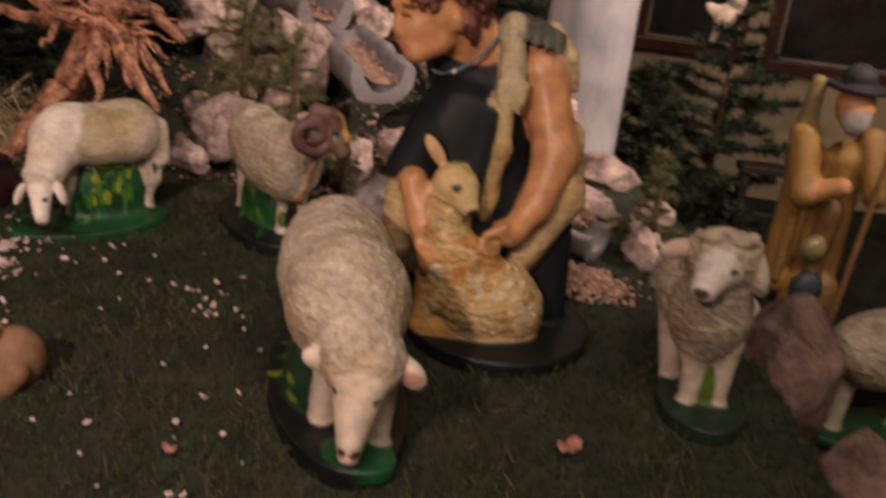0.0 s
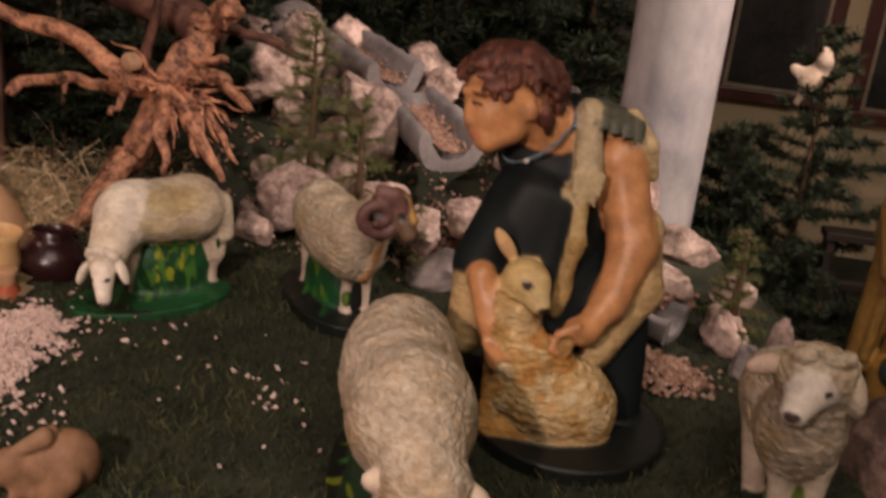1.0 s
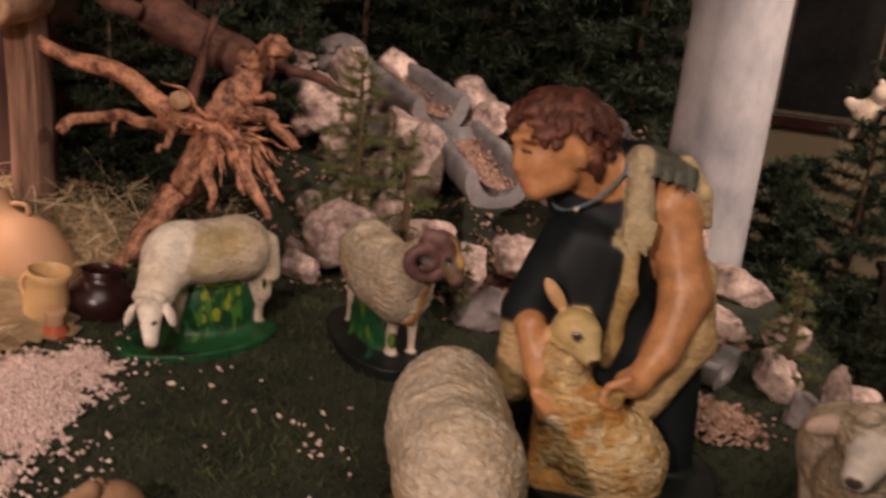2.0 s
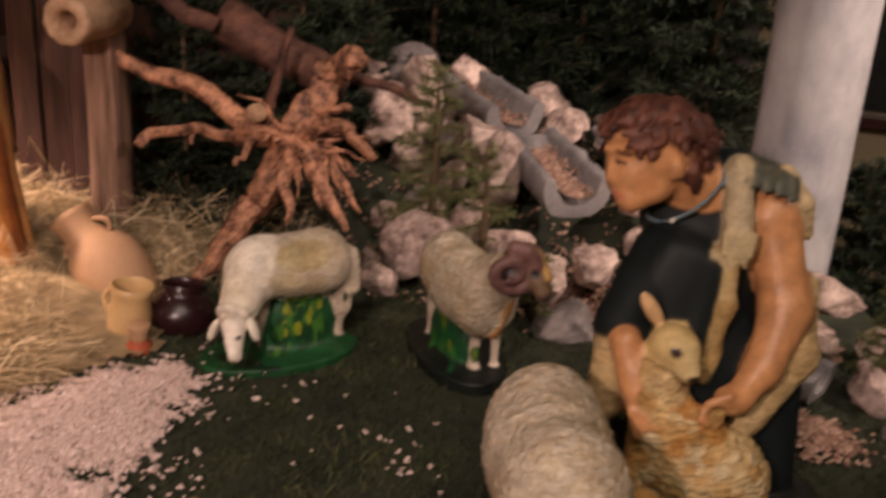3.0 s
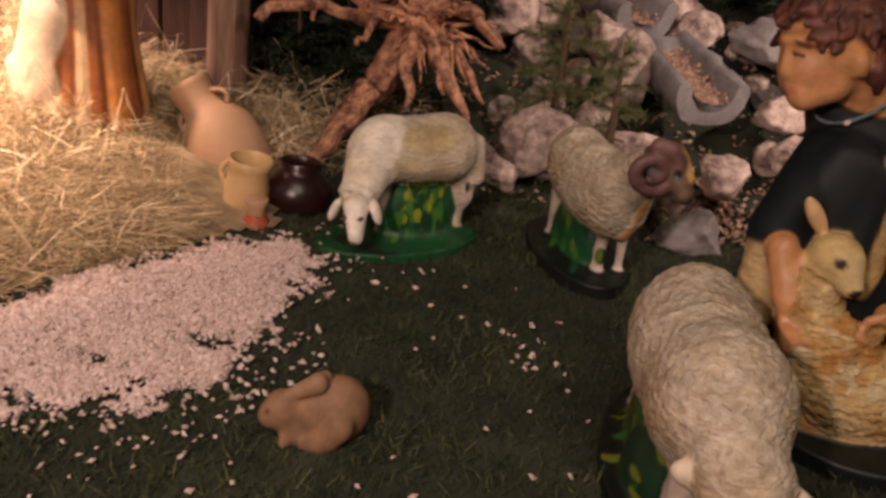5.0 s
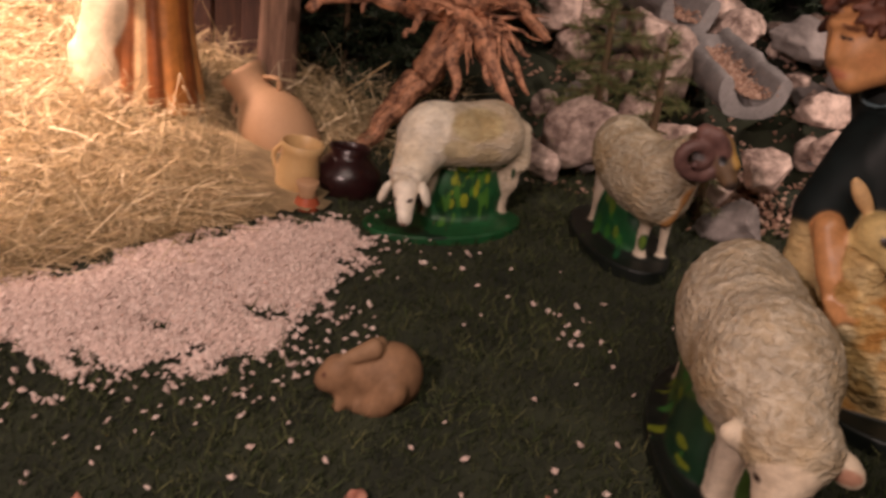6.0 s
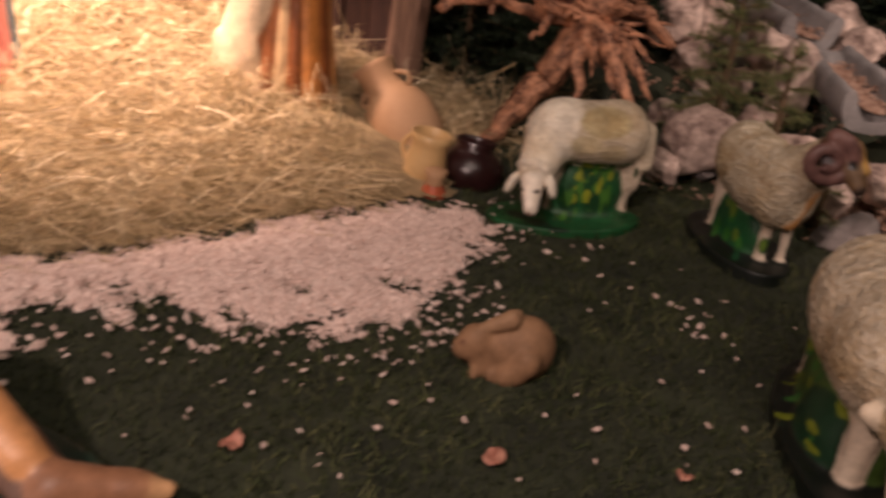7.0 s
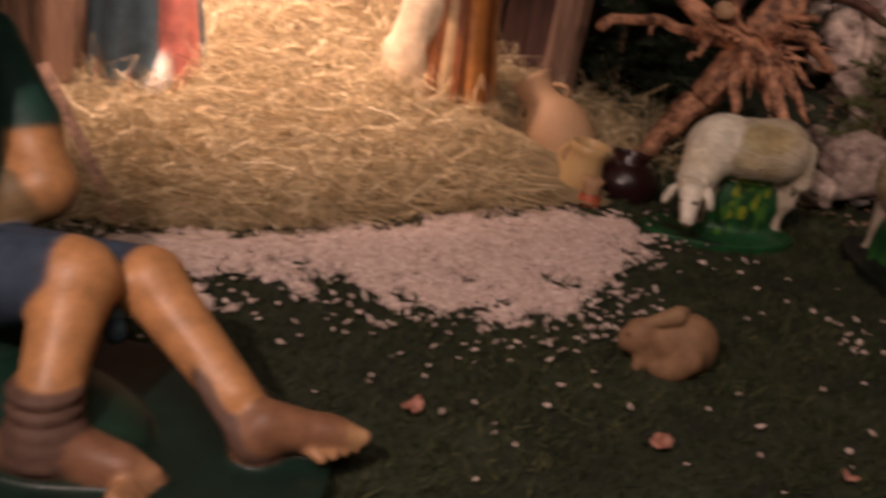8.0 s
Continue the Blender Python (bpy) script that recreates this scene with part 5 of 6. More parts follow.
# the boulders at the podium's edge
rock("boulder", 0.690, 1.990, -0.060, 0.170, 0.155, 0.190, 41, BROWNROCK, "large reddish-brown boulder at the podium edge", 20, 12)
rock("boulder", 0.760, 1.700, -0.115, 0.150, 0.120, 0.130, 42, BROWNROCK, "flat pinkish boulder lying at the podium edge", -20, 11)
rock("boulder", 0.830, 1.500, -0.215, 0.140, 0.140, 0.120, 43, BROWNROCK, "flat pinkish boulder lying at the podium edge", 40, 11)
rock("boulder", 0.620, 2.180, -0.030, 0.070, 0.060, 0.090, 44, ROCK, "small pink stone wedged behind the boulder", 10)


def trough(label, front, back, half, wall, deep):
    """A cast channel from back to front: flat-bottomed, thick rounded walls, open at the front, closed by a bowl at the back."""
    front, back = Vector(front), Vector(back)
    d = (front - back).normalized()
    side = d.cross(Vector((0, 0, 1))).normalized()
    up = side.cross(d)
    bm = bmesh.new()
    rows, steps, n = [], 22, 13
    for i in range(steps + 1):
        t = i / steps
        mouth = back.lerp(front, t)
        grow = 0.80 + 0.20 * ease(t, 0, 0.5)
        w, hollow = half * grow, deep * (0.15 + 0.85 * ease(t, 0.05, 0.35))
        ring = []
        for k in range(n):
            a = math.pi * (1 + k / (n - 1))
            ring.append(mouth + side * (math.copysign(abs(math.cos(a)) ** 0.55, math.cos(a)) * (w + wall)) + up * (math.sin(a) * (deep + wall * 0.8)))
        for k in range(5):
            a = math.pi * k / 4
            ring.append(mouth + side * (w + wall * 0.5 + math.cos(a) * wall * 0.5) + up * (math.sin(a) * wall * 0.42))
        for k in range(n):
            a = math.pi * (2 - k / (n - 1))
            ring.append(mouth + side * (math.cos(a) * w) + up * (math.sin(a) * hollow))
        for k in range(5):
            a = math.pi * k / 4
            ring.append(mouth + side * (-w - wall * 0.5 + math.cos(a) * wall * 0.5) + up * (math.sin(a) * wall * 0.42))
        rows.append([bm.verts.new(q) for q in ring])
    m = len(rows[0])
    for a, b in zip(rows, rows[1:]):
        for k in range(m):
            bm.faces.new((a[k], a[(k + 1) % m], b[(k + 1) % m], b[k]))
    bm.faces.new(rows[0][::-1])
    bm.faces.new(rows[-1])
    bmesh.ops.remove_doubles(bm, verts=bm.verts, dist=0.0004)
    for v in bm.verts:
        v.co += Vector((1, 1, 1)) * (0.006 * noise.noise(v.co * 16) + 0.003 * noise.noise(v.co * 45))
    ob = part("stone_trough", bm, TROUGH)
    ob.data.set_sharp_from_angle(angle=0.9)
    return tagged(ob, label, "trough", "water channel")


trough("half-round grey cast-stone channel with gravel in it", (-0.260, 2.80, 0.318), (-0.425, 3.12, 0.362), 0.057, 0.038, 0.062)
trough("upper half-round grey cast-stone channel", (-0.470, 3.12, 0.425), (-0.715, 3.42, 0.468), 0.057, 0.038, 0.062)
trough("weathered stone channel beside the column", (0.330, 2.40, 0.070), (0.130, 2.52, 0.095), 0.040, 0.026, 0.045)


def filled(spots_of, count, size, name, label):
    spots = [spots_of() for i in range(count)]
    return tagged(chip_cloud(name, spots, REDCHIPS, size), label, "gravel", kind="stuff")


def in_channel():
    t, s = rng.random(), rng.normal(0, 0.022)
    return (-0.425 + 0.165 * t + s, 3.12 - 0.32 * t, 0.332 - 0.052 * t + 5 * s * s + 0.004)


def in_upper():
    t, s = rng.random(), rng.normal(0, 0.022)
    return (-0.715 + 0.245 * t + s, 3.42 - 0.30 * t, 0.435 - 0.055 * t + 5 * s * s)


def at_column():
    x, y = 0.285 + rng.normal(0, 0.042), 2.22 + rng.normal(0, 0.035)
    return (x, y, height(x, y) + 0.035 * math.exp(-((x - 0.285) ** 2 + (y - 2.22) ** 2) / 0.003) + 0.006)


def below_channel():
    x, y = -0.24 + rng.normal(0, 0.07), 2.72 + rng.normal(0, 0.06)
    return (x, y, height(x, y) + rng.uniform(0, 0.03))


def by_column():
    x, y = 0.24 + rng.normal(0, 0.05), 2.50 + rng.normal(0, 0.03)
    return (x, y, height(x, y) + 0.07 + rng.uniform(0, 0.01))


filled(in_channel, 1700, 0.0046, "channel_gravel", "reddish-brown gravel lying in the stone channel")
filled(in_upper, 1000, 0.0046, "channel_gravel", "reddish-brown gravel lying in the upper channel")
filled(at_column, 700, 0.0075, "gravel_heap", "small heap of pinkish gravel beside the shepherd")
filled(below_channel, 700, 0.0075, "gravel_heap", "pinkish gravel below the stone channel")
filled(by_column, 300, 0.009, "gravel_heap", "pinkish gravel between the stones")


def on_bank():
    x, y = rng.uniform(-0.95, 0.16), 2.62 + 0.95 * rng.random()
    return (x, y, height(x, y) + rng.uniform(0.0, 0.012))


filled(on_bank, 1300, 0.0080, "bank_gravel", "brown gravel filling the gaps between the stones")

# ---- column ----
col = bmesh.new()
lathe(col, [(0.127, -0.05), (0.126, 0.14), (0.124, 1.2), (0.120, 4.6)], 48)
column = part("column", col, COLUMN)
column.location = (0.300, 3.02, 0.0)
tagged(column, kind="structure")


# ---- uprooted stump with its roots ----
def stump():
    foot = Vector((-1.0, 2.74, 0.0))
    top = empty("tree_root", *foot)
    tagged(top, "upturned reddish-brown tree root with spreading broken roots", "tree root")

    def piece(name, points, radii, seed, mat=ROOTWOOD, n=22, sides=16, sag=0.012, label=""):
        """A gnarled limb through a few points: grooved along its length, twisted, with knots."""
        pts = [Vector(p) - foot for p in points]
        rings, bm, last = [], bmesh.new(), len(pts) - 1
        line, girth = [], []
        for i in range(n):
            t = i / (n - 1) * last
            k = min(int(t), last - 1)
            f = t - k
            a, b, c, d = pts[max(k - 1, 0)], pts[k], pts[k + 1], pts[min(k + 2, last)]
            q = 0.5 * (2 * b + (c - a) * f + (2 * a - 5 * b + 4 * c - d) * f * f + (3 * b - a - 3 * c + d) * f ** 3)
            wave = Vector((noise.noise((seed * 3.7, t * 2.1, 0)), noise.noise((seed * 3.7, t * 2.1, 9)), noise.noise((seed * 3.7, t * 2.1, 21))))
            line.append(q + wave * sag * 2 * math.sin(math.pi * i / (n - 1)))
            girth.append(0.82 * (radii[k] + (radii[k + 1] - radii[k]) * f) * (1 + 0.16 * noise.noise((seed, t * 5, 4))))
        for i, q in enumerate(line):
            d = (line[min(i + 1, n - 1)] - line[max(i - 1, 0)]).normalized()
            u = d.cross(Vector((0.3, -1, 0.2))).normalized()
            v = u.cross(d)
            ring = []
            for k in range(sides):
                a = 2 * math.pi * k / sides
                groove = 0.16 * math.sin(a * 3 + seed + i * 0.10) + 0.13 * math.sin(a * 6 + seed * 2 + i * 0.17) + 0.15 * noise.noise((math.cos(a) * 1.6 + seed * 7.1, math.sin(a) * 1.6, i * 0.16))
                ring.append(bm.verts.new(q + (u * math.cos(a) + v * math.sin(a)) * girth[i] * (1 + groove)))
            rings.append(ring)
        for a, b in zip(rings, rings[1:]):
            for k in range(sides):
                bm.faces.new((a[k], a[(k + 1) % sides], b[(k + 1) % sides], b[k]))
        bm.faces.new(rings[0][::-1])
        bm.faces.new(rings[-1])
        return part(name, bm, mat, top, label)

    hub = Vector((-0.980, 2.700, 0.392))
    piece("trunk", (hub, (-1.025, 2.70, 0.30), (-1.085, 2.66, 0.20), (-1.125, 2.58, 0.125), (-1.150, 2.44, 0.070), (-1.185, 2.34, 0.012)), (0.060, 0.052, 0.046, 0.032, 0.018, 0.012), 1, n=34, sides=20)
    piece("root", (hub, (-0.955, 2.72, 0.46), (-0.925, 2.74, 0.535), (-0.895, 2.75, 0.575)), (0.062, 0.046, 0.044, 0.036), 12, sides=18)
    piece("root", (hub, (-1.06, 2.69, 0.400), (-1.13, 2.68, 0.425)), (0.050, 0.036, 0.038), 2, sides=18)
    piece("root", (hub, (-1.10, 2.69, 0.375), (-1.22, 2.67, 0.392), (-1.365, 2.66, 0.372)), (0.030, 0.020, 0.017, 0.015), 10)
    piece("root", ((-1.335, 2.66, 0.378), (-1.375, 2.64, 0.362), (-1.385, 2.63, 0.345)), (0.015, 0.017, 0.012), 18, n=8)
    piece("root", ((-1.245, 2.67, 0.390), (-1.250, 2.65, 0.358)), (0.008, 0.005), 19, n=5, sides=8)
    piece("root", ((-1.08, 2.68, 0.385), (-1.110, 2.65, 0.340), (-1.125, 2.64, 0.315)), (0.014, 0.010, 0.008), 11, n=8, sides=10)
    piece("root", (hub, (-0.985, 2.66, 0.31), (-0.972, 2.60, 0.190)), (0.042, 0.024, 0.006), 4)
    piece("root", (hub, (-0.90, 2.65, 0.31), (-0.815, 2.60, 0.190)), (0.046, 0.026, 0.007), 5)
    piece("root", (hub, (-0.87, 2.66, 0.325), (-0.785, 2.62, 0.235)), (0.034, 0.017, 0.004), 6)
    piece("root", (hub, (-0.900, 2.70, 0.432), (-0.835, 2.69, 0.415), (-0.765, 2.66, 0.365)), (0.036, 0.024, 0.020, 0.011), 7)
    piece("root", (hub, (-0.88, 2.68, 0.355), (-0.805, 2.66, 0.318)), (0.030, 0.014, 0.004), 8)
    piece("root", (hub, (-0.93, 2.65, 0.335), (-0.880, 2.60, 0.245)), (0.026, 0.014, 0.004), 9)
    piece("root", (hub, (-0.905, 2.66, 0.365), (-0.835, 2.62, 0.285)), (0.022, 0.012, 0.003), 13)
    piece("root", (hub, (-0.90, 2.73, 0.465), (-0.845, 2.72, 0.475)), (0.026, 0.016, 0.008), 14)
    for i in range(26):
        r = random.Random(50 + i)
        a = r.uniform(-1.5, 0.7) if i % 5 else r.uniform(2.2, 4.2)
        length = r.uniform(0.06, 0.20)
        start = hub + Vector((0.03 * math.cos(a), -0.030, 0.03 * math.sin(a)))
        tip = hub + Vector((0.02 + math.cos(a) * length, -0.04 + r.uniform(-0.08, 0.05), math.sin(a) * length * 0.9))
        midway = start.lerp(tip, 0.5) + Vector((r.uniform(-0.02, 0.02), r.uniform(-0.01, 0.01), r.uniform(-0.02, 0.02)))
        piece("rootlet", (start, midway, tip), (r.uniform(0.008, 0.014), 0.006, 0.0012), 60 + i, n=9, sides=7)
    piece("broken_root", ((-0.885, 2.75, 0.570), (-0.860, 2.72, 0.590), (-0.825, 2.69, 0.612)), (0.030, 0.040, 0.032), 15, n=10, sides=18)
    piece("branch", ((-1.055, 2.68, 0.410), (-1.040, 2.68, 0.50), (-0.990, 2.69, 0.670)), (0.017, 0.014, 0.010), 16, BARK, 12, 10, 0.004)
    end = bmesh.new()
    tube(end, [Vector((-1.062, 2.69, 0.455)) - foot, Vector((-1.063, 2.620, 0.462)) - foot], [0.023, 0.023], 18)
    part("sawn_end", end, CUTWOOD, top, "pale round sawn branch end")


stump()


def log(name, label, a, b, ra, rb, seed, mat=BARK):
    bm = bmesh.new()
    pts = bent(a, b, 12, 0.02, seed)
    tube(bm, [p - Vector(a) for p in pts], [ra + (rb - ra) * i / 11 for i in range(12)], 14, 0.28, seed)
    ob = part(name, bm, mat)
    ob.location = a
    tagged(ob, label, "log", "logs behind the flock")
    return ob


log("log", "barked branch leaning from the post to the root", (-1.56, 2.68, 0.615), (-1.10, 2.68, 0.415), 0.015, 0.028, 21, ROOTWOOD)
log("log", "dark brown log lying across the root", (-1.23, 2.84, 0.645), (-0.90, 2.84, 0.515), 0.062, 0.050, 22)
log("log", "thin brown branch lying over the stones", (-0.97, 2.80, 0.560), (-0.66, 2.82, 0.480), 0.020, 0.009, 23)
log("log", "grey weathered branch end beside the stable post", (-1.46, 2.74, 0.760), (-1.21, 2.74, 0.645), 0.026, 0.022, 24)


# ---- fir trees and saplings ----
def fir(name, label, x, y, z, tall, spread, layers, mat, seed, needles=0.022, per=150, low=0.08, category="fir tree", group="firs behind the crib", droop=0.15, thick=0.0016, trunk=0.014):
    r = np.random.default_rng(seed)
    top = empty(name, x, y, z)
    tagged(top, label, category, group)
    bm = bmesh.new()
    tube(bm, [(0, 0, 0), (0.004, 0, tall * 0.5), (0, 0, tall)], [trunk, trunk * 0.7, 0.002], 8, 0.2, seed)
    cs, ds, ls, ws = [], [], [], []
    twigs = bmesh.new()
    for i in range(layers):
        h = low + (1 - low) * (i + r.uniform(-0.3, 0.3)) / layers
        h = min(max(h, low), 0.98)
        reach = spread * (1 - h) ** 0.8 * r.uniform(0.65, 1.1) + 0.02
        a = i * 2.4 + r.uniform(-0.5, 0.5)
        out = np.array((math.cos(a), math.sin(a), 0.25 * (2 * h - 0.6)))
        base = np.array((0, 0, h * tall))
        tip = base + out * reach - np.array((0, 0, droop * reach * (1 - h)))
        lines = [(base, tip, 1.0)]
        for k in range(max(2, int(reach / 0.05))):
            t = r.uniform(0.25, 0.95)
            sgn = 1 if k % 2 else -1
            sid = np.array((-out[1], out[0], 0.0)) * sgn
            q = base + (tip - base) * t
            lines.append((q, q + (sid * 0.8 + out * 0.7) * reach * 0.42 * (1.1 - t) + np.array((0, 0, r.uniform(-0.01, 0.015))), 0.6))
        for a0, b0, wt in lines:
            tube(twigs, [a0, (a0 + b0) / 2 + np.array((0, 0, 0.004)), b0], [0.0032 * wt, 0.0024 * wt, 0.0012], 4, 0, 0, False)
            long = float(np.linalg.norm(b0 - a0))
            n = max(6, int(per * long / 0.1))
            t = r.random(n)
            c = a0 + (b0 - a0) * t[:, None]
            d = (b0 - a0) / max(long, 1e-6)
            dr = r.normal(0, 1, (n, 3))
            dr[:, 2] *= 0.7
            dr = dr / np.linalg.norm(dr, axis=1, keepdims=True) + d * 0.8
            cs.append(c), ds.append(dr), ls.append(r.uniform(0.6, 1.15, n) * needles), ws.append(np.full(n, thick))
    part("trunk", bm, TWIG, top)
    part("bough_frame", twigs, TWIG, top)
    ribbon_cloud("crown", np.concatenate(cs), np.concatenate(ds), np.concatenate(ls), np.concatenate(ws), mat, 0.1, top)
    return top


fir("fir_sapling", "slender green fir sapling among the pink stones", -0.640, 2.80, 0.06, 0.54, 0.21, 34, PALENEEDLE, 5, 0.028, 110, 0.15, "sapling", "saplings")
fir("fir_sapling", "small light-green fir sapling among the pink stones", -0.480, 2.66, 0.09, 0.34, 0.12, 20, PALENEEDLE, 6, 0.028, 110, 0.1, "sapling", "saplings")
fir("fir_sapling", "small upright light-green fir tip beside the stones", 0.455, 2.44, 0.03, 0.26, 0.075, 26, PALENEEDLE, 7, 0.018, 160, 0.1, "sapling", "saplings")
fir("fir_sapling", "small sprig of green fir before the stones", -0.330, 2.60, 0.03, 0.17, 0.08, 10, PALENEEDLE, 8, 0.026, 90, 0.1, "sapling", "saplings")
fir("fir_tree", "dark fir tree hung with a small ornament before the wall", 0.800, 3.35, -0.50, 1.16, 0.46, 58, NEEDLE, 9, 0.032, 130, 0.05, "fir tree", "firs behind the crib", -0.15, 0.0040)
fir("fir_tree", "low dark fir tree behind the column", 0.56, 3.30, -0.45, 0.78, 0.38, 64, NEEDLE, 10, 0.036, 140, 0.05, droop=0.2, thick=0.004)
dark = fir("fir_tree", "dark green fir tree closing the back of the crib", -0.35, 3.90, 0.10, 1.5, 0.62, 64, NEEDLE, 11, 0.045, 60, 0.03, droop=0.3, thick=0.0055)
for i, (x, y, z, s) in enumerate(((-0.85, 3.75, 0.0, 1.0), (-1.35, 3.55, 0.0, 1.0), (0.10, 3.80, 0.1, 1.0), (-0.60, 4.05, 0.2, 1.1), (-1.15, 3.25, -0.15, 0.85), (-0.10, 4.10, 0.3, 1.1), (-1.45, 3.05, -0.3, 0.8), (-0.95, 3.30, -0.35, 0.7))):
    one = copy_thing(dark, pose(x, y, z, 0, 0, 47 * i + 20))
    one.scale = (s, s, s)
# flat dark sheet behind the firs, covers the beige wall there
slab_wall("backdrop_cloth", -3.4, 0.28, 4.18, 4.2, -0.4, 3.0, BLACKWOOD)


# ---- clay pots ----
def pot(name, label, x, y, z, profile, mat, lean=(0, 0, 0), handles=0, hz=(0.6, 0.85), hr=0.03, hthick=0.006):
    top = empty(name, x, y, z)
    top.matrix_world = pose(x, y, z, *lean)
    tagged(top, label, "pot", "clay pots")
    inner = [(max(r - 0.005, 0.002), h) for r, h in profile[:0:-1]]
    bm = bmesh.new()
    lathe(bm, profile + [(profile[-1][0] - 0.004, profile[-1][1] + 0.002)] + [(r, h) for r, h in inner if h > profile[1][1]], 36)
    part("body", bm, mat, top)
    tall = profile[-1][1]
    for k in range(handles):
        a = math.pi * k
        h = bmesh.new()
        r0, r1 = profile_at(profile, hz[0] * tall), profile_at(profile, hz[1] * tall)
        pts = []
        for i in range(9):
            t = i / 8
            rr = r0 + (r1 - r0) * t + hr * math.sin(math.pi * t)
            pts.append((math.cos(a) * rr, math.sin(a) * rr, tall * (hz[0] + (hz[1] - hz[0]) * t)))
        tube(h, pts, [hthick] * 9, 8)
        part("handle", h, mat, top)
    return top


def profile_at(profile, z):
    for (r0, z0), (r1, z1) in zip(profile, profile[1:]):
        if z0 <= z <= z1:
            return r0 + (r1 - r0) * (z - z0) / max(z1 - z0, 1e-6)
    return profile[-1][0]


AMPHORA = [(0.042, 0.0), (0.056, 0.008), (0.080, 0.055), (0.092, 0.110), (0.091, 0.160), (0.075, 0.200), (0.055, 0.222), (0.049, 0.236), (0.047, 0.252), (0.053, 0.288), (0.057, 0.300)]
pot("amphora", "tan clay amphora with two handles leaning on the straw", -1.262, 2.385, -0.010, AMPHORA, TERRACOTTA, (-6, -42, 0), 2, hz=(0.70, 0.86), hr=0.022)
JUG = [(0.030, 0.0), (0.040, 0.006), (0.048, 0.040), (0.050, 0.075), (0.043, 0.105), (0.044, 0.120), (0.049, 0.140)]
pot("jug", "small ochre-glazed clay jug standing before the amphora", -1.210, 2.205, 0.008, JUG, OCHRECLAY, (4, -6, 170), 1, hz=(0.35, 0.9), hr=0.024)
TINY = [(0.018, 0.0), (0.028, 0.009), (0.029, 0.026), (0.018, 0.044), (0.016, 0.054), (0.024, 0.074)]
small_jar = pot("small_jar", "tiny red and cream glazed clay jar", -1.146, 2.140, 0.014, TINY, REDGLAZE)
neck = lathe(bmesh.new(), [(0.0200, 0.042), (0.0195, 0.046), (0.0185, 0.054), (0.0260, 0.0745), (0.0235, 0.0765)], 28)
part("neck", neck, TERRACOTTA, small_jar, "cream glazed neck")
DARKPOT = [(0.046, 0.0), (0.060, 0.006), (0.082, 0.050), (0.078, 0.082), (0.052, 0.106), (0.042, 0.116), (0.050, 0.132)]
pot("dark_pot", "dark brown glazed round pot with a handle", -1.120, 2.285, -0.004, DARKPOT, DARKGLAZE, (0, 8, 80), 1, hz=(0.55, 0.98), hr=0.02)


# ---- the stable ----
def timber(name, label, x0, x1, y0, y1, z0, z1, mat=TIMBER, tilt=(0, 0, 0)):
    bm = box(bmesh.new(), -(x1 - x0) / 2, (x1 - x0) / 2, -(y1 - y0) / 2, (y1 - y0) / 2, 0, z1 - z0, 0.005)
    bmesh.ops.subdivide_edges(bm, edges=[e for e in bm.edges if e.calc_length() > 0.3], cuts=14)
    for v in bm.verts:
        v.co += Vector((noise.noise((v.co.z * 3, x0 * 9, 1)), noise.noise((v.co.z * 3, x0 * 9, 7)), 0)) * 0.007
    ob = part(name, bm, mat, smooth=False)
    ob.matrix_world = pose((x0 + x1) / 2, (y0 + y1) / 2, z0, *tilt)
    return tagged(ob, label, "timber", "stable timbers")


timber("post", "weathered square timber post of the stable", -1.530, -1.452, 2.635, 2.72, 0.0, 1.6)
timber("post", "dark square timber post of the stable", -2.50, -2.36, 1.60, 1.74, 0.02, 1.6)
stable = empty("stable_wall", -1.65, 2.78, 0.0)
tagged(stable, "dark brown boarded stable wall beside the post", "wall", kind="structure")
for i in range(4):
    plank = part("plank", box(bmesh.new(), -0.040, 0.040, -0.012, 0.012, 0, 1.6, 0.004), BOARD, stable, smooth=False)
    plank.location = (-0.135 + 0.086 * i, 0.01 * (i % 2), 0)
rear = empty("stable_back", -2.4, 3.30, 0.0)
tagged(rear, "dark brown boarded back wall of the stable", "wall", kind="structure")
for i in range(18):
    plank = part("plank", box(bmesh.new(), -0.060, 0.060, -0.012, 0.012, 0, 1.7, 0.004), BOARD, rear, smooth=False)
    plank.location = (-0.95 + 0.125 * i, 0.01 * (i % 2), 0)
lath = bmesh.new()
tube(lath, [(0, 0, 0), (-0.21, 0.09, 0.088), (-0.44, 0.19, 0.185)], [0.018, 0.018, 0.017], 4, 0.1, 5)
lath = part("lath", lath, TIMBER, smooth=False)
lath.location = (-1.745, 1.275, 0.006)
tagged(lath, "thin weathered lath leaning from the ground to the dark post", "timber", "stable timbers")
timber("rail", "short reddish rail between the post and lath", -2.40, -2.10, 1.40, 1.42, 0.10, 0.125, BOARD)

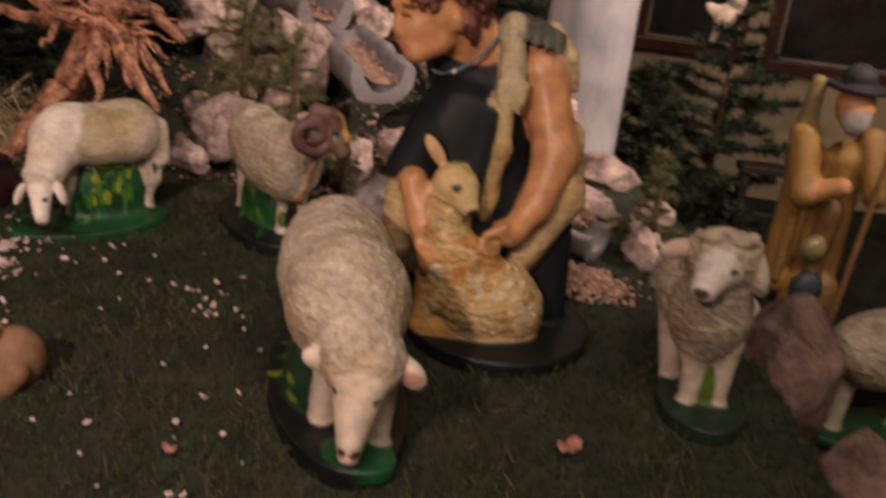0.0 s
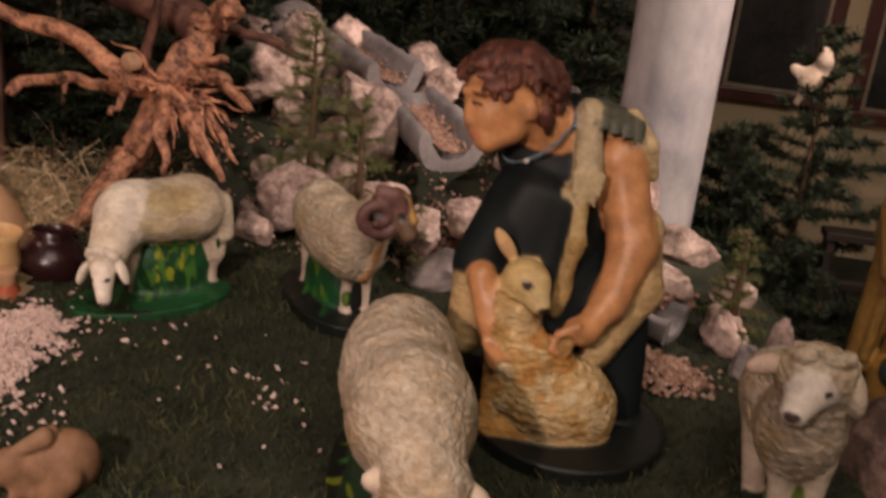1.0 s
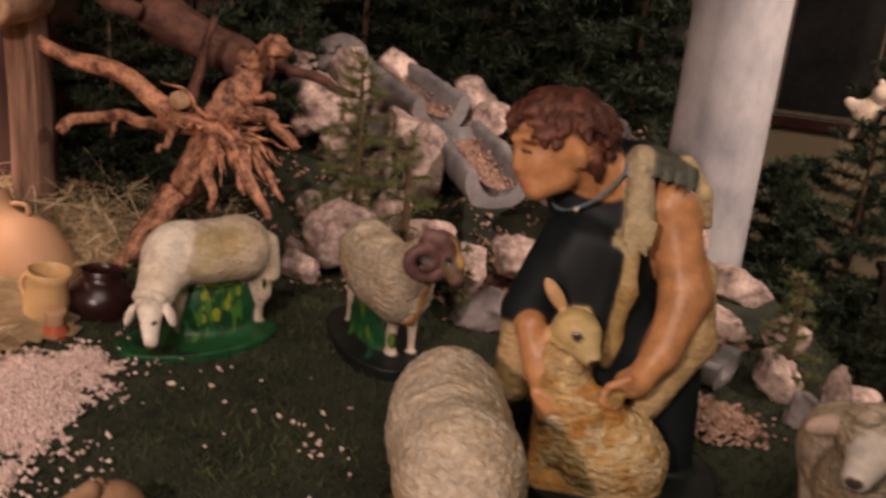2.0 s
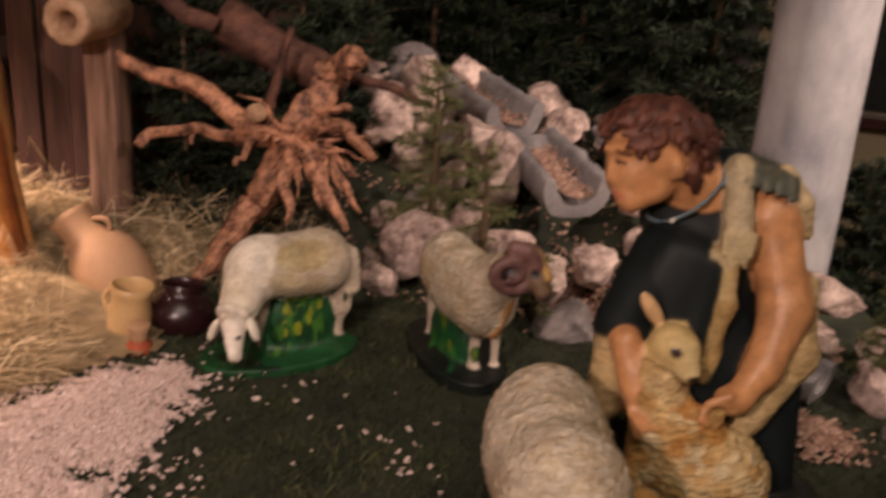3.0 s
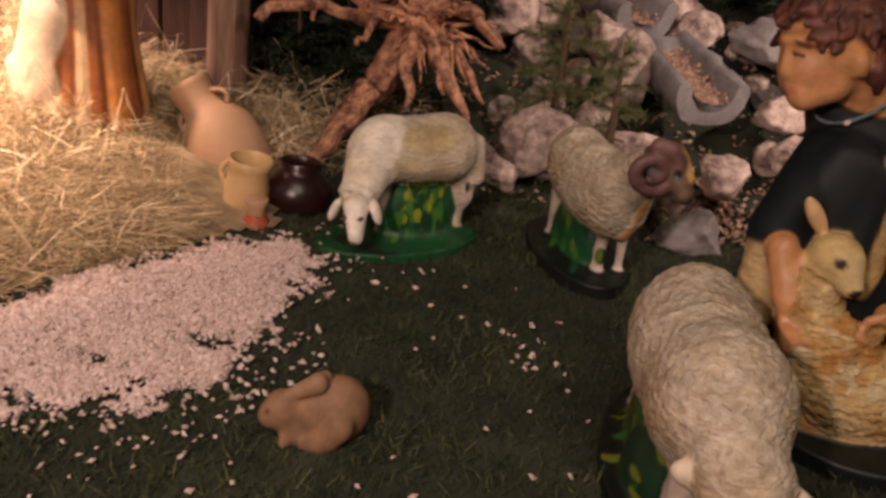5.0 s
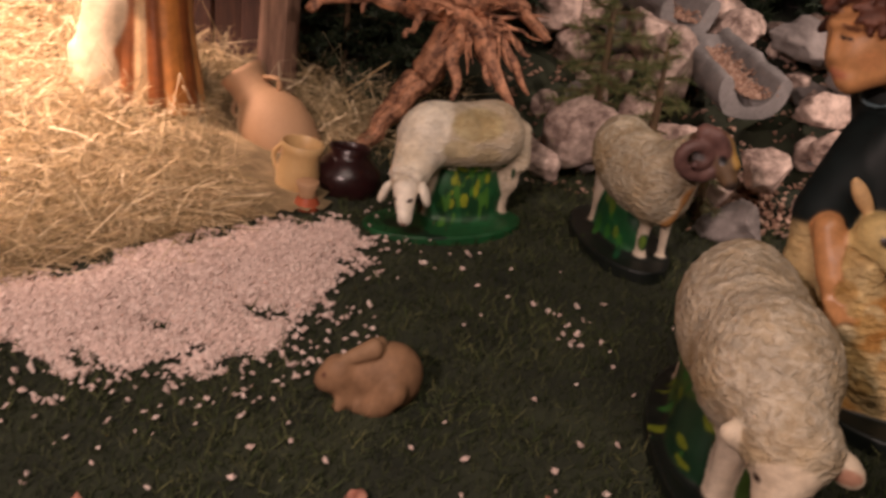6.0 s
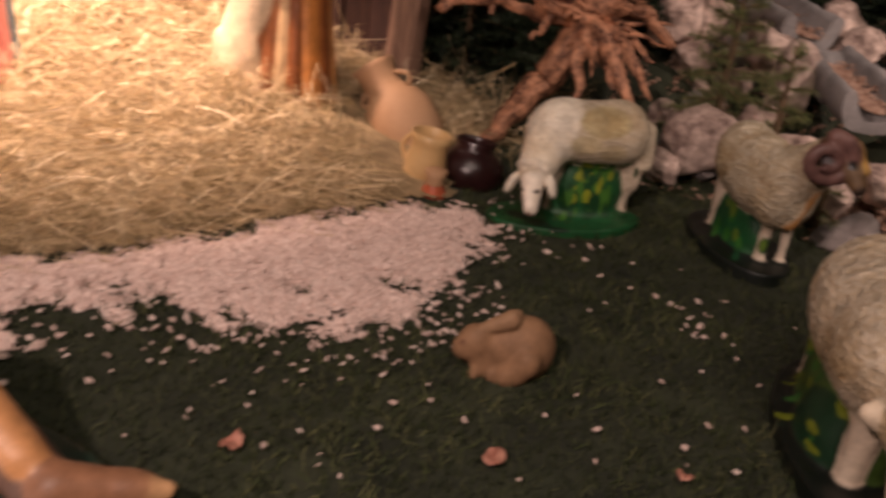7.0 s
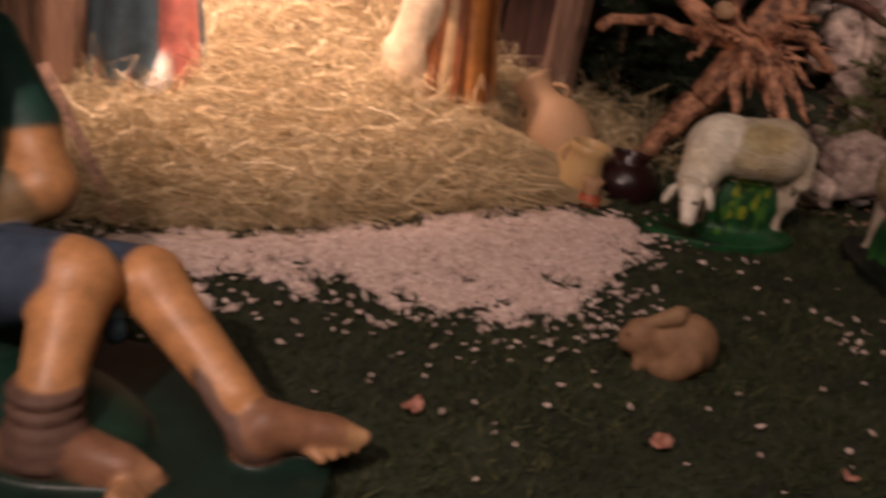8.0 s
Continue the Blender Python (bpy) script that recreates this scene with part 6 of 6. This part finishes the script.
def hollow_log():
    """A short log on the post, drilled through, with a rough fibrous end."""
    bm = bmesh.new()
    rows, sides = [], 40
    for r, d in ((0.058, 0.12), (0.060, 0.0), (0.060, -0.085), (0.057, -0.097), (0.050, -0.102), (0.038, -0.101), (0.029, -0.098), (0.024, -0.088), (0.023, 0.0), (0.022, 0.10)):
        row = []
        for k in range(sides):
            a = 2 * math.pi * k / sides
            w = 1 + 0.07 * noise.noise((math.cos(a) * 2.5, math.sin(a) * 2.5, d * 20)) + 0.05 * noise.noise((math.cos(a) * 9, math.sin(a) * 9, d * 60))
            row.append(bm.verts.new((r * w * math.cos(a), d, r * w * math.sin(a))))
        rows.append(row)
    for a, b in zip(rows, rows[1:]):
        for k in range(sides):
            bm.faces.new((a[k], a[(k + 1) % sides], b[(k + 1) % sides], b[k]))
    bm.faces.new(rows[0])
    bm.faces.new(rows[-1][::-1])
    ob = part("hollow_log", bm, CUTWOOD)
    ob.location = (-1.475, 2.58, 0.668)
    tagged(ob, "short pale hollow log fixed on the stable post", "log")
    # black disc deep in the hole, its colour stands in for the shade there
    part("bore", tube(bmesh.new(), [(0, 0.090, 0), (0, 0.098, 0)], [0.0215, 0.0215], 16), BLACKWOOD, ob, "black disc standing for the dark inside the hole")


hollow_log()

manger = empty("manger", -2.12, 2.86, 0.08)
tagged(manger, "reddish-brown wooden manger boards behind the straw", "manger")
for x0, x1, z1 in ((-0.34, -0.12, 0.42), (-0.11, 0.12, 0.44)):
    part("board", box(bmesh.new(), x0, x1, -0.012, 0.012, 0, z1, 0.004), TERRACOTTA, manger, smooth=False)


# ---- wall pictures, bench and ornament ----
def picture(x, wide, z0, z1, label):
    top = empty("framed_picture", 0, 0, 0)
    top.matrix_world = wall_north.matrix_world @ pose(x, -0.022, z0)
    tagged(top, label, "picture", "pictures on the wall")
    h, w = z1 - z0, wide / 2
    for name, a, b, c, d in (("frame_rail", -w, w, 0, 0.055), ("frame_rail", -w, w, h - 0.055, h), ("frame_stile", -w, -w + 0.055, 0.056, h - 0.056), ("frame_stile", w - 0.055, w, 0.056, h - 0.056)):
        part(name, box(bmesh.new(), a, b, -0.02, 0.02, c, d, 0.006), FRAMEWOOD, top, smooth=False)
    slip = bmesh.new()
    for a, b, c, d in ((-w + 0.056, w - 0.056, 0.056, 0.072), (-w + 0.056, w - 0.056, h - 0.072, h - 0.056), (-w + 0.056, -w + 0.072, 0.073, h - 0.073), (w - 0.072, w - 0.056, 0.073, h - 0.073)):
        box(slip, a, b, -0.006, 0.016, c, d)
    part("slip", slip, GILT, top, "pale gilt inner slip", smooth=False)
    part("canvas", box(bmesh.new(), -w + 0.073, w - 0.073, 0.004, 0.016, 0.073, h - 0.073), CANVAS, top, "dark painted picture surface", smooth=False)


picture(0.05, 0.50, 0.135, 0.80, "dark picture in a mahogany frame with gilt slip")
picture(0.70, 0.62, 0.105, 0.80, "dark picture in a mahogany frame with gilt slip")

bench = empty("wooden_stand", 0.985, 3.30, -0.33)
tagged(bench, "black wooden trestle stand behind the figures", "stand")
for name, a, b, c, d, e, f in (("top_board", -0.10, 0.12, -0.04, 0.04, 0.35, 0.375), ("leg", -0.09, -0.065, -0.03, 0.03, 0.0, 0.349), ("leg", 0.085, 0.11, -0.03, 0.03, 0.0, 0.349), ("rail", -0.064, 0.084, -0.015, 0.015, 0.18, 0.21)):
    part(name, box(bmesh.new(), a, b, c, d, e, f, 0.003), BLACKWOOD, bench, smooth=False)


def ornament():
    c = Clay()
    pale = (0.62, 0.50, 0.38)
    x, y, z = 0.735, 3.28, 0.505
    c.ball((x, y, z), (0.032, 0.028, 0.045), pale, (0, 25, 0), 0.4)
    c.ball((x + 0.025, y - 0.01, z + 0.055), 0.024, pale)
    c.ball((x - 0.040, y, z + 0.015), (0.030, 0.010, 0.018), pale, (0, 30, 0), 0.4)
    c.ball((x + 0.035, y, z + 0.020), (0.012, 0.010, 0.040), pale, (0, 15, 0), 0.4)
    c.limb((x - 0.01, y, z - 0.04), (x - 0.025, y, z - 0.075), 0.014, 0.010, pale)
    c.limb((x + 0.02, y, z + 0.09), (x + 0.035, y, z + 0.085), 0.006, 0.006, pale)
    ob = c.skin("winged_ornament", 0.004, 0.003, 90, (x, y, z))
    tagged(ob, "small ivory winged ornament hanging in the fir tree", "ornament")
    cord = bmesh.new()
    tube(cord, [(x, y, z + 0.06), (x - 0.01, y, z + 1.5)], [0.0025, 0.0025], 6)
    part("cord", cord, TWIG, ob).matrix_parent_inverse = ob.matrix_world.inverted()
    ob.children[0].location = (-x, -y, -z)
    ob.children[0].matrix_parent_inverse = Matrix.Identity(4)


ornament()


# ---- fallen petals ----
def petal(x, y, size, seed, label):
    bm = bmesh.new()
    bmesh.ops.create_grid(bm, x_segments=8, y_segments=8, size=1)
    r = random.Random(seed)
    for v in bm.verts:
        d = v.co.xy.length
        k = min(1, 1 / max(d, 1e-6)) if d > 1 else 1
        q = v.co.xy * k
        v.co = Vector((q.x * size, q.y * size * 0.7, size * (0.35 * abs(q.x) ** 2 + 0.5 * noise.noise((q.x * 1.5 + seed, q.y * 1.5, 0)))))
    bmesh.ops.solidify(bm, geom=bm.faces[:], thickness=0.0012)
    ob = part("dry_leaf", bm, LEAF)
    ob.matrix_world = pose(x, y, height(x, y) + 0.016, 0, 0, r.uniform(0, 360))
    return tagged(ob, label, "leaf", "fallen leaves")


petal(0.194, 1.533, 0.024, 1, "curled dry reddish leaf on the dark mat")
petal(-0.425, 1.405, 0.013, 2, "small dry reddish leaf on the dark mat")
petal(-0.678, 1.292, 0.022, 3, "curled dry reddish leaf on the dark mat")
petal(-1.005, 1.125, 0.020, 4, "flat brown leaf on the dark mat")
